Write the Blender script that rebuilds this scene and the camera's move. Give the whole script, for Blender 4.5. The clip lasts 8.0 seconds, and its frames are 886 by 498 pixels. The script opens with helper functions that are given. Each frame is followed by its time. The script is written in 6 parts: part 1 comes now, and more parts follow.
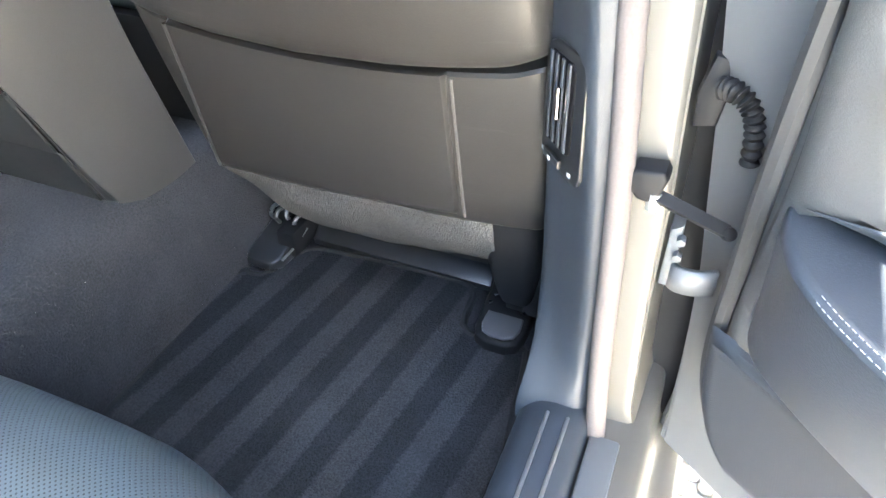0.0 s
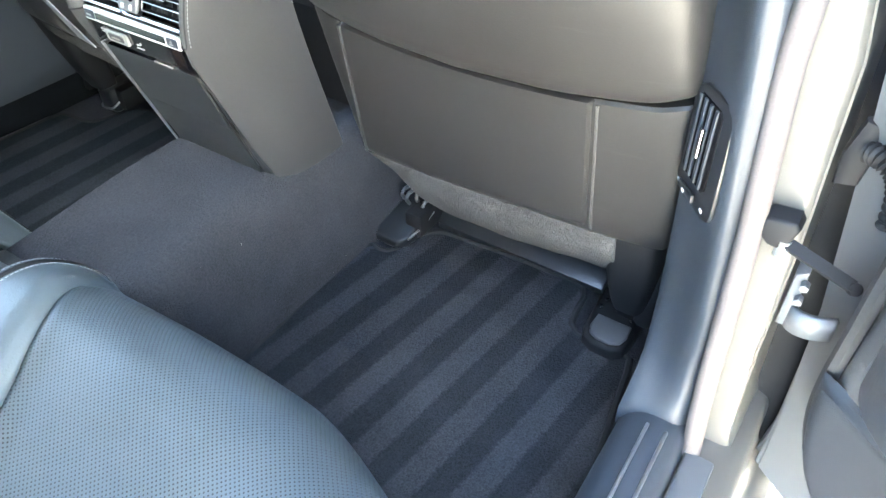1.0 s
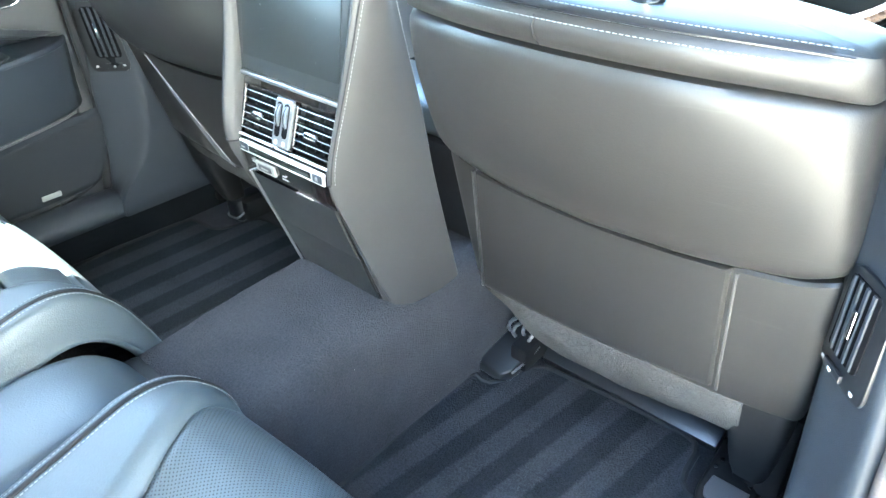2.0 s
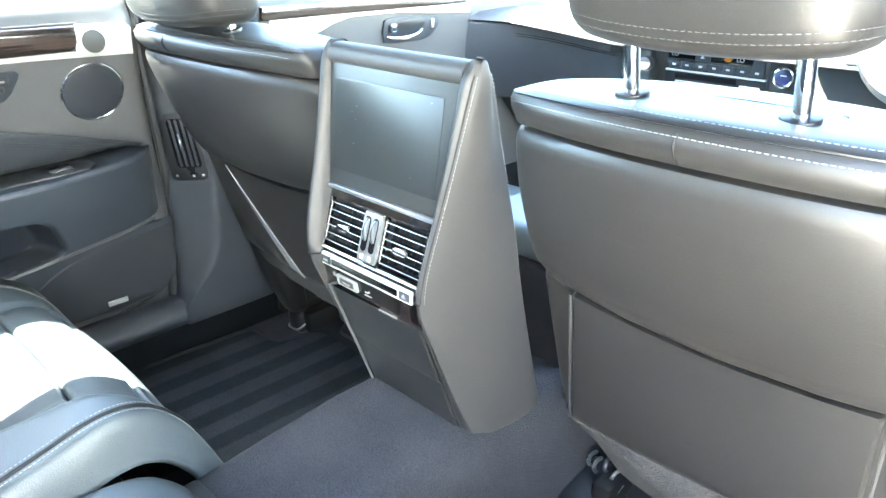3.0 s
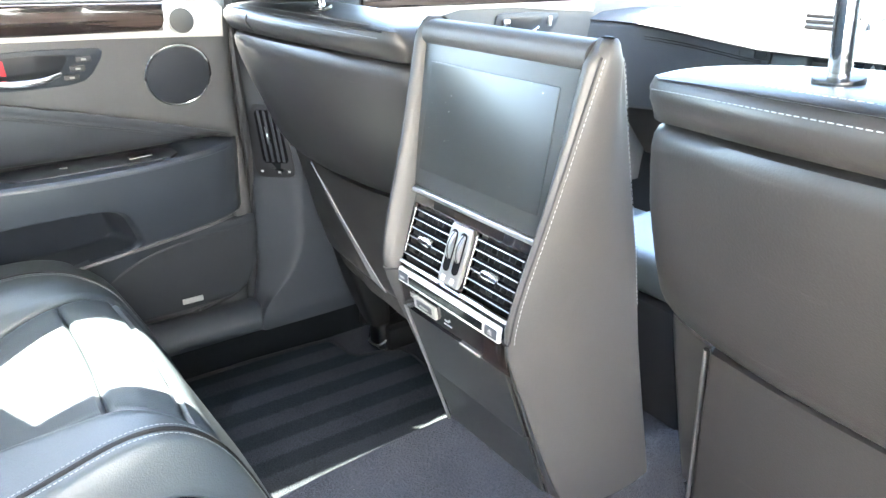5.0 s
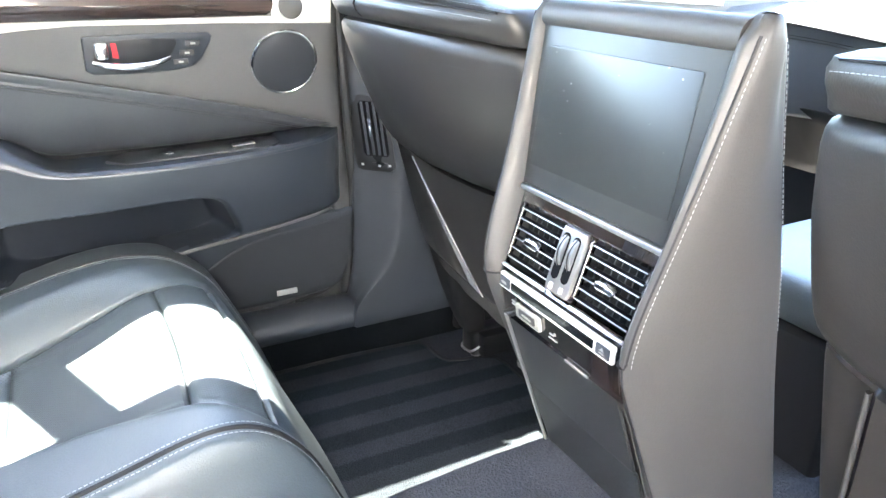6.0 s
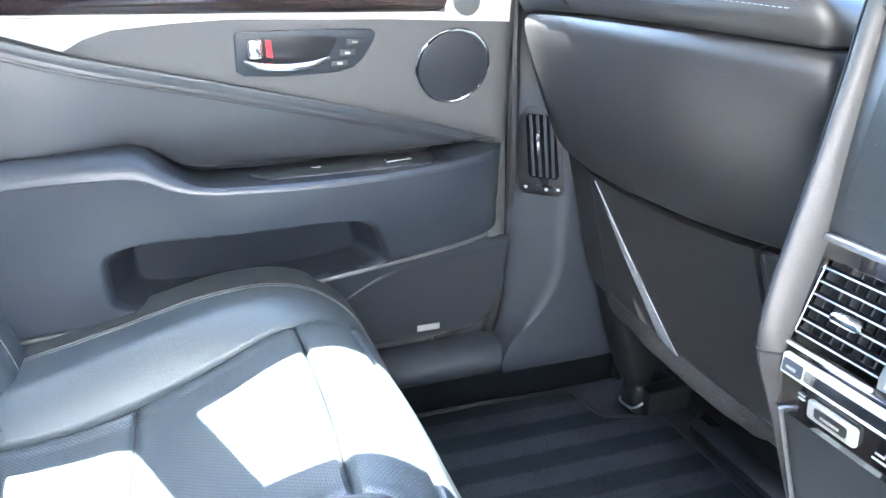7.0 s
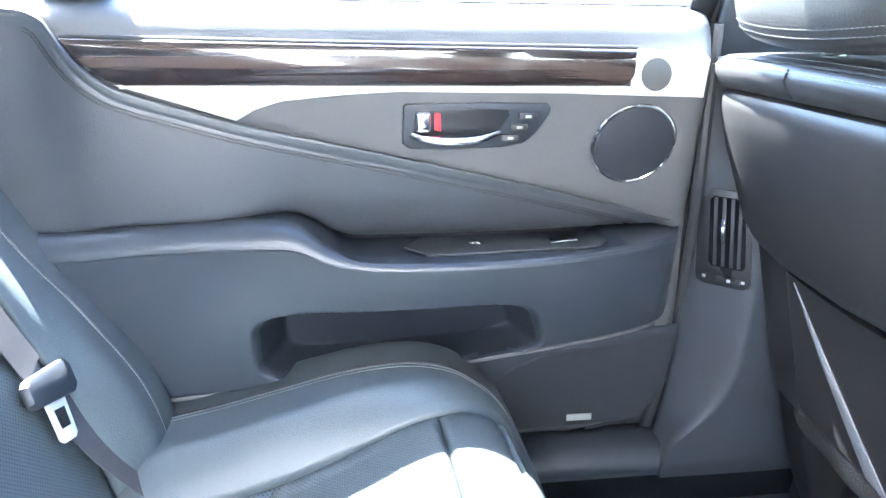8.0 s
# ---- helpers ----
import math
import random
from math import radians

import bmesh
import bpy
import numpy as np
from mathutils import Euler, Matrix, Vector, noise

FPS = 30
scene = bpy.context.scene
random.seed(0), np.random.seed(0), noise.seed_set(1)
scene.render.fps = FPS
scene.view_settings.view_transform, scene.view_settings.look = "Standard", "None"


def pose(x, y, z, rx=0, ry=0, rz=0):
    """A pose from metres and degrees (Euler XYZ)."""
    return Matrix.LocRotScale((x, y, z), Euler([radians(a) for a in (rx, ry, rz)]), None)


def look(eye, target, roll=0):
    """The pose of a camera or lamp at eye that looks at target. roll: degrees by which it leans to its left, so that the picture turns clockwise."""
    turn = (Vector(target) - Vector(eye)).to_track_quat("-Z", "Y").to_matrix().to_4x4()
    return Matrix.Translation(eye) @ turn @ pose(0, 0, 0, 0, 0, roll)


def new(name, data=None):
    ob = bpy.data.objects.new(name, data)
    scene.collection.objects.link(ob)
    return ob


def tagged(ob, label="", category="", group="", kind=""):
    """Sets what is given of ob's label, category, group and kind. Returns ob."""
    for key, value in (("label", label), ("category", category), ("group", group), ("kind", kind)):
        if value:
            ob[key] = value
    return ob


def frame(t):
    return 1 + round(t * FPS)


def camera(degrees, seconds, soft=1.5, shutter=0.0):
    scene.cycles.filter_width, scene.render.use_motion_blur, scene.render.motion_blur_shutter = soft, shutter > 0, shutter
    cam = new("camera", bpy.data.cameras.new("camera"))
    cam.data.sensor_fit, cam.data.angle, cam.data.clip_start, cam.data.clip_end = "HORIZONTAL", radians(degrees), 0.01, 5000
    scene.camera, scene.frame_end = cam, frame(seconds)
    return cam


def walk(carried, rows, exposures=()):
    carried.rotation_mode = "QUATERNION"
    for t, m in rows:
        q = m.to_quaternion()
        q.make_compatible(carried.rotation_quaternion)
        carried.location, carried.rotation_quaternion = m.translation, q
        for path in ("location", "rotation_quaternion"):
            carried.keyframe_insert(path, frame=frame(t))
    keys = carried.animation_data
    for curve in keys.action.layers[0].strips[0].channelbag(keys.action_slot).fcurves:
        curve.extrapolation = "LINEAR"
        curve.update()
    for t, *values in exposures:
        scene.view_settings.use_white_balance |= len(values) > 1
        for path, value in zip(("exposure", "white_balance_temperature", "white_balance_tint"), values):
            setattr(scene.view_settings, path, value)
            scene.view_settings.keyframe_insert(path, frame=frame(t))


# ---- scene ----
cam = camera(64.5, 8.0)
PATH = [
    (0, (0.797, -0.053, 1.097), (0.196, 1.372, -0.171), -0.3),
    (0.5, (0.795, -0.07, 1.13), (0.067, 1.236, -0.198), -0.4),
    (1, (0.78, -0.087, 1.163), (-0.047, 1.155, -0.168), -0.4),
    (1.5, (0.76, -0.098, 1.195), (-0.19, 1.111, -0.084), -0.5),
    (2, (0.726, -0.1, 1.201), (-0.388, 1.154, 0.112), -0.7),
    (2.2, (0.703, -0.104, 1.197), (-0.464, 1.177, 0.198), -0.7),
    (3.3, (0.623, -0.106, 1.184), (-0.707, 1.163, 0.396), -0.3),
    (3.5, (0.606, -0.101, 1.182), (-0.746, 1.149, 0.401), -0.3),
    (4, (0.575, -0.073, 1.164), (-0.831, 1.126, 0.399), -0.2),
    (4.5, (0.547, -0.01, 1.136), (-0.91, 1.129, 0.374), -0.2),
    (5.8, (0.505, 0.008, 1.126), (-1.080, 0.931, 0.352), 1.0),
    (6, (0.479, 0.025, 1.103), (-1.157, 0.883, 0.336), 0.5),
    (6.5, (0.376, -0.003, 1.069), (-1.309, 0.757, 0.306), 0.5),
    (7, (0.268, -0.013, 1.067), (-1.482, 0.619, 0.333), 0.5),
    (7.5, (0.206, -0.027, 1.092), (-1.612, 0.423, 0.39), 0.7),
    (8, (0.169, -0.017, 1.104), (-1.704, 0.242, 0.451), 0.9),
]
walk(cam, [(t, look(eye, target, roll)) for t, eye, target, roll in PATH], [(0.0, 5.38, 6850, 6), (2.0, 5.8, 6050, -2), (3.5, 5.80, 6500, 4), (5.0, 5.74, 6650, 8), (6.0, 5.78, 6650, 10), (6.5, 5.80, 6250, 10), (7.0, 5.95, 5900, 10), (7.5, 5.98, 5800, 10), (8.0, 5.92, 5700, 10)])

# ---- world, sun, exposure ----
SUN_DIR = Vector((-0.358, -0.387, 1.0)).normalized()
world = bpy.data.worlds.new("sky")
scene.world = world
world.use_nodes = True
wn = world.node_tree.nodes
sky = wn.new("ShaderNodeTexSky")
sky.sky_type = "NISHITA"
sky.sun_disc = False
sky.sun_elevation = math.asin(SUN_DIR.z)
sky.sun_rotation = math.atan2(SUN_DIR.x, SUN_DIR.y)
wn["Background"].inputs["Strength"].default_value = 0.14
world.node_tree.links.new(sky.outputs["Color"], wn["Background"].inputs["Color"])
sun_data = bpy.data.lights.new("sun", "SUN")
sun_data.energy, sun_data.angle, sun_data.color = 5.0, radians(0.53), (1.0, 0.95, 0.87)
sun = new("sun", sun_data)
sun.matrix_world = look((0, 0, 6), tuple(Vector((0, 0, 6)) - SUN_DIR))


# ---- materials ----
def material(name, color, rough=0.5, metal=0.0, grain=0.0, grain_scale=400.0, bump=0.0, blotch=0.15, blotch_scale=9.0, rough_var=0.08, coat=0.0, spec=0.5, sheen=0.0):
    """A surface with fine grain, larger blotches of wear and relief."""
    m = bpy.data.materials.new(name)
    m.use_nodes = True
    nt = m.node_tree
    b = nt.nodes["Principled BSDF"]
    co = nt.nodes.new("ShaderNodeTexCoord")
    n1 = nt.nodes.new("ShaderNodeTexNoise")
    n1.inputs["Scale"].default_value, n1.inputs["Detail"].default_value = grain_scale, 3.0
    n2 = nt.nodes.new("ShaderNodeTexNoise")
    n2.inputs["Scale"].default_value, n2.inputs["Detail"].default_value = blotch_scale, 4.0
    for n in (n1, n2):
        nt.links.new(co.outputs["Object"], n.inputs["Vector"])
    mix = nt.nodes.new("ShaderNodeMath")
    mix.operation = "MULTIPLY_ADD"
    nt.links.new(n1.outputs["Fac"], mix.inputs[0])
    mix.inputs[1].default_value = grain
    add = nt.nodes.new("ShaderNodeMath")
    add.operation = "MULTIPLY_ADD"
    nt.links.new(n2.outputs["Fac"], add.inputs[0])
    add.inputs[1].default_value, add.inputs[2].default_value = blotch, 1.0 - 0.5 * (blotch + grain)
    nt.links.new(add.outputs[0], mix.inputs[2])
    tint = nt.nodes.new("ShaderNodeVectorMath")
    tint.operation = "SCALE"
    tint.inputs[0].default_value = color[:3]
    nt.links.new(mix.outputs[0], tint.inputs["Scale"])
    nt.links.new(tint.outputs[0], b.inputs["Base Color"])
    rr = nt.nodes.new("ShaderNodeMapRange")
    rr.inputs["To Min"].default_value, rr.inputs["To Max"].default_value = max(0.02, rough - rough_var), min(1.0, rough + rough_var)
    nt.links.new(n2.outputs["Fac"], rr.inputs["Value"])
    nt.links.new(rr.outputs[0], b.inputs["Roughness"])
    b.inputs["Metallic"].default_value = metal
    b.inputs["Coat Weight"].default_value = coat
    b.inputs["Coat Roughness"].default_value = 0.04
    b.inputs["Specular IOR Level"].default_value = spec
    b.inputs["Sheen Weight"].default_value = sheen
    if bump:
        bp = nt.nodes.new("ShaderNodeBump")
        bp.inputs["Strength"].default_value, bp.inputs["Distance"].default_value = bump, 0.001
        nt.links.new(n1.outputs["Fac"], bp.inputs["Height"])
        nt.links.new(bp.outputs["Normal"], b.inputs["Normal"])
    return m


def dotted(name, color, pitch, rough, axes=(0, 1)):
    """Leather or grille with rows of small punched holes."""
    m = material(name, color, rough, grain=0.2, grain_scale=600, bump=0.25, blotch=0.2)
    nt = m.node_tree
    b = nt.nodes["Principled BSDF"]
    co = nt.nodes.new("ShaderNodeTexCoord")
    sep = nt.nodes.new("ShaderNodeSeparateXYZ")
    nt.links.new(co.outputs["Object"], sep.inputs[0])

    def wave(out, shift):
        s = nt.nodes.new("ShaderNodeMath")
        s.operation = "MULTIPLY_ADD"
        s.inputs[1].default_value, s.inputs[2].default_value = 2 * math.pi / pitch, shift
        nt.links.new(out, s.inputs[0])
        c = nt.nodes.new("ShaderNodeMath")
        c.operation = "COSINE"
        nt.links.new(s.outputs[0], c.inputs[0])
        return c.outputs[0]
    prod = nt.nodes.new("ShaderNodeMath")
    prod.operation = "MULTIPLY"
    nt.links.new(wave(sep.outputs[axes[0]], 0), prod.inputs[0])
    nt.links.new(wave(sep.outputs[axes[1]], 0), prod.inputs[1])
    hole = nt.nodes.new("ShaderNodeMapRange")
    hole.inputs["From Min"].default_value, hole.inputs["From Max"].default_value = 0.42, 0.66
    nt.links.new(prod.outputs[0], hole.inputs["Value"])
    old = b.inputs["Base Color"].links[0].from_socket
    mx = nt.nodes.new("ShaderNodeMix")
    mx.data_type = "RGBA"
    nt.links.new(hole.outputs[0], mx.inputs["Factor"])
    nt.links.new(old, mx.inputs["A"])
    mx.inputs["B"].default_value = (0.006, 0.006, 0.007, 1)
    nt.links.new(mx.outputs["Result"], b.inputs["Base Color"])
    bp = nt.nodes.new("ShaderNodeBump")
    bp.invert = True
    bp.inputs["Strength"].default_value, bp.inputs["Distance"].default_value = 0.6, 0.0006
    nt.links.new(hole.outputs[0], bp.inputs["Height"])
    nt.links.new(b.inputs["Normal"].links[0].from_socket, bp.inputs["Normal"])
    nt.links.new(bp.outputs["Normal"], b.inputs["Normal"])
    return m


def wood(name, dark, light, rough):
    m = material(name, dark, rough, coat=1.0)
    nt = m.node_tree
    b = nt.nodes["Principled BSDF"]
    co = nt.nodes.new("ShaderNodeTexCoord")
    mp = nt.nodes.new("ShaderNodeMapping")
    mp.inputs["Scale"].default_value = (40.0, 1.2, 70.0)
    nt.links.new(co.outputs["Object"], mp.inputs["Vector"])
    n = nt.nodes.new("ShaderNodeTexNoise")
    n.inputs["Scale"].default_value, n.inputs["Detail"].default_value, n.inputs["Distortion"].default_value = 1.5, 6.0, 0.6
    nt.links.new(mp.outputs[0], n.inputs["Vector"])
    r = nt.nodes.new("ShaderNodeValToRGB")
    r.color_ramp.elements[0].position, r.color_ramp.elements[1].position = 0.38, 0.68
    r.color_ramp.elements[0].color, r.color_ramp.elements[1].color = (*dark, 1), (*light, 1)
    nt.links.new(n.outputs["Fac"], r.inputs["Fac"])
    nt.links.new(r.outputs["Color"], b.inputs["Base Color"])
    return m


def pile(name, color, light, stripes=None):
    """Cut-pile carpet; stripes: (pitch in metres, slant)."""
    m = material(name, color, 0.95, grain=1.3, grain_scale=380, bump=1.0, blotch=0.8, blotch_scale=11, rough_var=0.03, spec=0.1, sheen=0.0)
    nt = m.node_tree
    b = nt.nodes["Principled BSDF"]
    for n in nt.nodes:
        if n.bl_idname == "ShaderNodeBump":
            n.inputs["Distance"].default_value = 0.003
    if stripes:
        pitch, slant = stripes
        co = nt.nodes.new("ShaderNodeTexCoord")
        sep = nt.nodes.new("ShaderNodeSeparateXYZ")
        nt.links.new(co.outputs["Object"], sep.inputs[0])
        sh = nt.nodes.new("ShaderNodeMath")
        sh.operation = "MULTIPLY_ADD"
        nt.links.new(sep.outputs[1], sh.inputs[0])
        sh.inputs[1].default_value = slant
        nt.links.new(sep.outputs[0], sh.inputs[2])
        wob = nt.nodes.new("ShaderNodeTexNoise")
        wob.inputs["Scale"].default_value = 260
        nt.links.new(co.outputs["Object"], wob.inputs["Vector"])
        jit = nt.nodes.new("ShaderNodeMath")
        jit.operation = "MULTIPLY_ADD"
        nt.links.new(wob.outputs["Fac"], jit.inputs[0])
        jit.inputs[1].default_value = 0.012
        ofs = nt.nodes.new("ShaderNodeMath")
        ofs.inputs[1].default_value = 0.006
        nt.links.new(sh.outputs[0], ofs.inputs[0])
        nt.links.new(ofs.outputs[0], jit.inputs[2])
        sc = nt.nodes.new("ShaderNodeMath")
        sc.operation = "MULTIPLY"
        sc.inputs[1].default_value = 2 * math.pi / pitch
        nt.links.new(jit.outputs[0], sc.inputs[0])
        cs = nt.nodes.new("ShaderNodeMath")
        cs.operation = "COSINE"
        nt.links.new(sc.outputs[0], cs.inputs[0])
        st = nt.nodes.new("ShaderNodeMapRange")
        st.inputs["From Min"].default_value, st.inputs["From Max"].default_value = -0.25, 0.25
        nt.links.new(cs.outputs[0], st.inputs["Value"])
        old = b.inputs["Base Color"].links[0].from_socket
        mul = nt.nodes.new("ShaderNodeMix")
        mul.data_type, mul.blend_type = "RGBA", "MULTIPLY"
        mul.inputs["Factor"].default_value = 1.0
        two = nt.nodes.new("ShaderNodeMix")
        two.data_type = "RGBA"
        nt.links.new(st.outputs[0], two.inputs["Factor"])
        two.inputs["A"].default_value = (1, 1, 1, 1)
        two.inputs["B"].default_value = (*light, 1)
        nt.links.new(old, mul.inputs["A"])
        nt.links.new(two.outputs["Result"], mul.inputs["B"])
        nt.links.new(mul.outputs["Result"], b.inputs["Base Color"])
    return m


def glass_material():
    m = bpy.data.materials.new("tinted window glass")
    m.use_nodes = True
    nt = m.node_tree
    nt.nodes.remove(nt.nodes["Principled BSDF"])
    clear, gloss = nt.nodes.new("ShaderNodeBsdfTransparent"), nt.nodes.new("ShaderNodeBsdfGlossy")
    clear.inputs["Color"].default_value = (0.70, 0.74, 0.72, 1)
    gloss.inputs["Roughness"].default_value = 0.02
    mix, fr = nt.nodes.new("ShaderNodeMixShader"), nt.nodes.new("ShaderNodeFresnel")
    fr.inputs["IOR"].default_value = 1.45
    nt.links.new(fr.outputs[0], mix.inputs[0])
    nt.links.new(clear.outputs[0], mix.inputs[1])
    nt.links.new(gloss.outputs[0], mix.inputs[2])
    nt.links.new(mix.outputs[0], nt.nodes["Material Output"].inputs["Surface"])
    return m


LEATHER = material("black leather", (0.058, 0.072, 0.080), 0.42, grain=0.25, grain_scale=500, bump=0.35, blotch=0.25, blotch_scale=7)
LEATHER_BACK = material("dark grey seat back leather", (0.0205, 0.0193, 0.0185), 0.42, spec=0.42, grain=0.25, grain_scale=520, bump=0.16, blotch=0.25, blotch_scale=8)
LEATHER_PAD = material("dark grey console leather", (0.037, 0.0362, 0.036), 0.50, spec=0.40, grain=0.25, grain_scale=520, bump=0.15, blotch=0.25, blotch_scale=8)
LEATHER_DOOR = material("dark door leather", (0.046, 0.0515, 0.059), 0.39, grain=0.25, grain_scale=500, bump=0.3, blotch=0.2, blotch_scale=7)
LEATHER_ARM = material("navy grey arm rest leather", (0.030, 0.0365, 0.047), 0.37, grain=0.25, grain_scale=500, bump=0.25, blotch=0.2, blotch_scale=7)
PERFORATED = dotted("perforated black leather", (0.062, 0.076, 0.083), 0.0052, 0.40)
PERFORATED_BACK = dotted("perforated black back leather", (0.062, 0.076, 0.083), 0.0052, 0.40, (0, 2))
TRIM = material("soft dark grey trim", (0.082, 0.083, 0.085), 0.46, grain=0.3, grain_scale=700, bump=0.3, blotch=0.15)
PLASTIC = material("black grained plastic", (0.018, 0.019, 0.020), 0.5, grain=0.3, grain_scale=900, bump=0.4, blotch=0.2)
# The blue cast of the cabin's shade is put into this charcoal.
PLASTIC_GREY = material("charcoal plastic", (0.026, 0.031, 0.039), 0.47, grain=0.3, grain_scale=900, bump=0.35, blotch=0.2)
SATIN_BLACK = material("satin black plastic", (0.015, 0.016, 0.018), 0.3, grain=0.1, blotch=0.15)
BEZEL = material("matt dark bezel", (0.022, 0.024, 0.024), 0.42, grain=0.15, grain_scale=900, bump=0.1, blotch=0.2)
GLOSS_BLACK = material("gloss black glass", (0.006, 0.007, 0.008), 0.06, grain=0.0, blotch=0.1, rough_var=0.03)
VENT_BLACK = material("matt black vent", (0.004, 0.004, 0.005), 0.85, spec=0.1)
SCREEN = material("dusty dark screen", (0.021, 0.024, 0.024), 0.30, spec=0.38, grain=0.12, grain_scale=90, blotch=0.2, blotch_scale=20, rough_var=0.05)
CHROME = material("polished chrome", (0.75, 0.76, 0.78), 0.1, metal=1.0, blotch=0.1, rough_var=0.04)
SATIN_GREY = material("satin grey plastic", (0.075, 0.076, 0.080), 0.35, grain=0.2, grain_scale=900, bump=0.2, blotch=0.2)
UNDER_BLACK = material("dull black under-seat plastic", (0.010, 0.010, 0.011), 0.6, grain=0.2, blotch=0.3, spec=0.25)
POCKET_STRIP = material("pale grey pocket strip", (0.20, 0.205, 0.215), 0.4, grain=0.2, blotch=0.4, blotch_scale=60)
# Darkened and turned blue in imitation of shade low on the door.
TRIM_DARK = material("charcoal lower door trim", (0.017, 0.022, 0.030), 0.5, grain=0.3, grain_scale=700, bump=0.3, blotch=0.15)
SLAT_SILVER = material("dull silver slat", (0.34, 0.34, 0.34), 0.35, metal=0.8, blotch=0.1)
BLOCK_SILVER = material("brushed silver block", (0.24, 0.24, 0.235), 0.34, metal=0.7, blotch=0.1)
ORANGE_LAMP = material("amber indicator", (0.8, 0.3, 0.02), 0.4)
BLUE_FACE = material("dark blue button face", (0.02, 0.025, 0.09), 0.3)
SATIN_SILVER = material("satin silver trim", (0.62, 0.61, 0.58), 0.32, metal=0.75, blotch=0.1)
PALE_TRIM = material("pale metallic trim", (0.62, 0.60, 0.56), 0.35, metal=0.25, blotch=0.12)
DARK_METAL = material("dark zinc steel", (0.25, 0.26, 0.27), 0.4, metal=0.9, blotch=0.3, blotch_scale=40)
WOOD = wood("dark lacquered wood", (0.012, 0.008, 0.0075), (0.060, 0.043, 0.036), 0.12)
WOOD_BLACK = wood("espresso lacquered wood", (0.006, 0.0045, 0.0045), (0.017, 0.012, 0.011), 0.12)
# Charcoal, with a little of the shade's blue mixed into the colour.
CARPET = pile("charcoal carpet", (0.036, 0.037, 0.042), (1, 1, 1))
FELT = pile("grey felt", (0.060, 0.058, 0.056), (1, 1, 1))
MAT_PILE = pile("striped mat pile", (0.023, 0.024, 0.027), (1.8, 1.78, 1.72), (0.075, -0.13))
# The same mat pile, darker and bluer: footwell shade put into its colour.
MAT_PILE_SHADE = pile("striped mat pile with painted shade", (0.0185, 0.0215, 0.0255), (1.8, 1.78, 1.72), (0.075, -0.03))
POCKET_DARK = material("dark pocket colour", (0.010, 0.0135, 0.020), 0.55, grain=0.3, grain_scale=700, bump=0.3, blotch=0.15)
SWITCH_GREY = material("dark switch panel", (0.040, 0.044, 0.049), 0.38, grain=0.2, grain_scale=900, bump=0.15, blotch=0.15)
TWEETER = material("olive grey mesh", (0.045, 0.044, 0.038), 0.6, grain=0.5, grain_scale=1500, bump=0.5)
PIPING = material("grey seat piping", (0.062, 0.060, 0.058), 0.36, grain=0.2, blotch=0.2)
# Near black with a blue tone, so that it looks deep in shade.
KICK_CARPET = pile("black side carpet", (0.0075, 0.009, 0.0115), (1, 1, 1))
BINDING = material("black mat binding", (0.012, 0.012, 0.013), 0.9, grain=0.4, bump=0.4)
RUBBER = material("black rubber seal", (0.022, 0.023, 0.025), 0.6, grain=0.2, bump=0.2)
SEAL_FABRIC = material("mauve grey door seal", (0.10, 0.084, 0.080), 0.85, grain=0.4, bump=0.5)
PAINT = material("champagne pearl paint", (0.094, 0.086, 0.075), 0.38, coat=0.3, blotch=0.05)
PAINT_GREY = material("silver grey primer", (0.125, 0.130, 0.134), 0.45, metal=0.2, blotch=0.1)
HEADLINER = material("grey headliner cloth", (0.22, 0.215, 0.21), 0.95, grain=0.3, grain_scale=500, bump=0.4)
THREAD = material("light grey thread", (0.09, 0.09, 0.09), 0.7, grain=0.2, grain_scale=3000)
WHITE_MARK = material("white print", (0.55, 0.55, 0.55), 0.6)
THREAD_PALE = material("pale grey thread", (0.26, 0.27, 0.28), 0.7, grain=0.2, grain_scale=3000)
DIM_MARK = material("dull pale print", (0.26, 0.26, 0.25), 0.6)
RED_MARK = material("red lock plate", (0.55, 0.03, 0.04), 0.4)
BELT = material("black woven belt", (0.06, 0.058, 0.062), 0.6, grain=0.6, grain_scale=900, bump=0.6)
CREAM = material("pale ivory plastic", (0.24, 0.235, 0.215), 0.4)
# A neutral grille, darkened and blued as if in shade.
GRILLE = dotted("perforated speaker grille", (0.019, 0.0225, 0.029), 0.0028, 0.55, (1, 2))
STONE = material("pale river gravel", (0.55, 0.50, 0.42), 0.7, grain=0.3, grain_scale=60, bump=0.4, blotch=0.5, blotch_scale=30)
GLASS = glass_material()


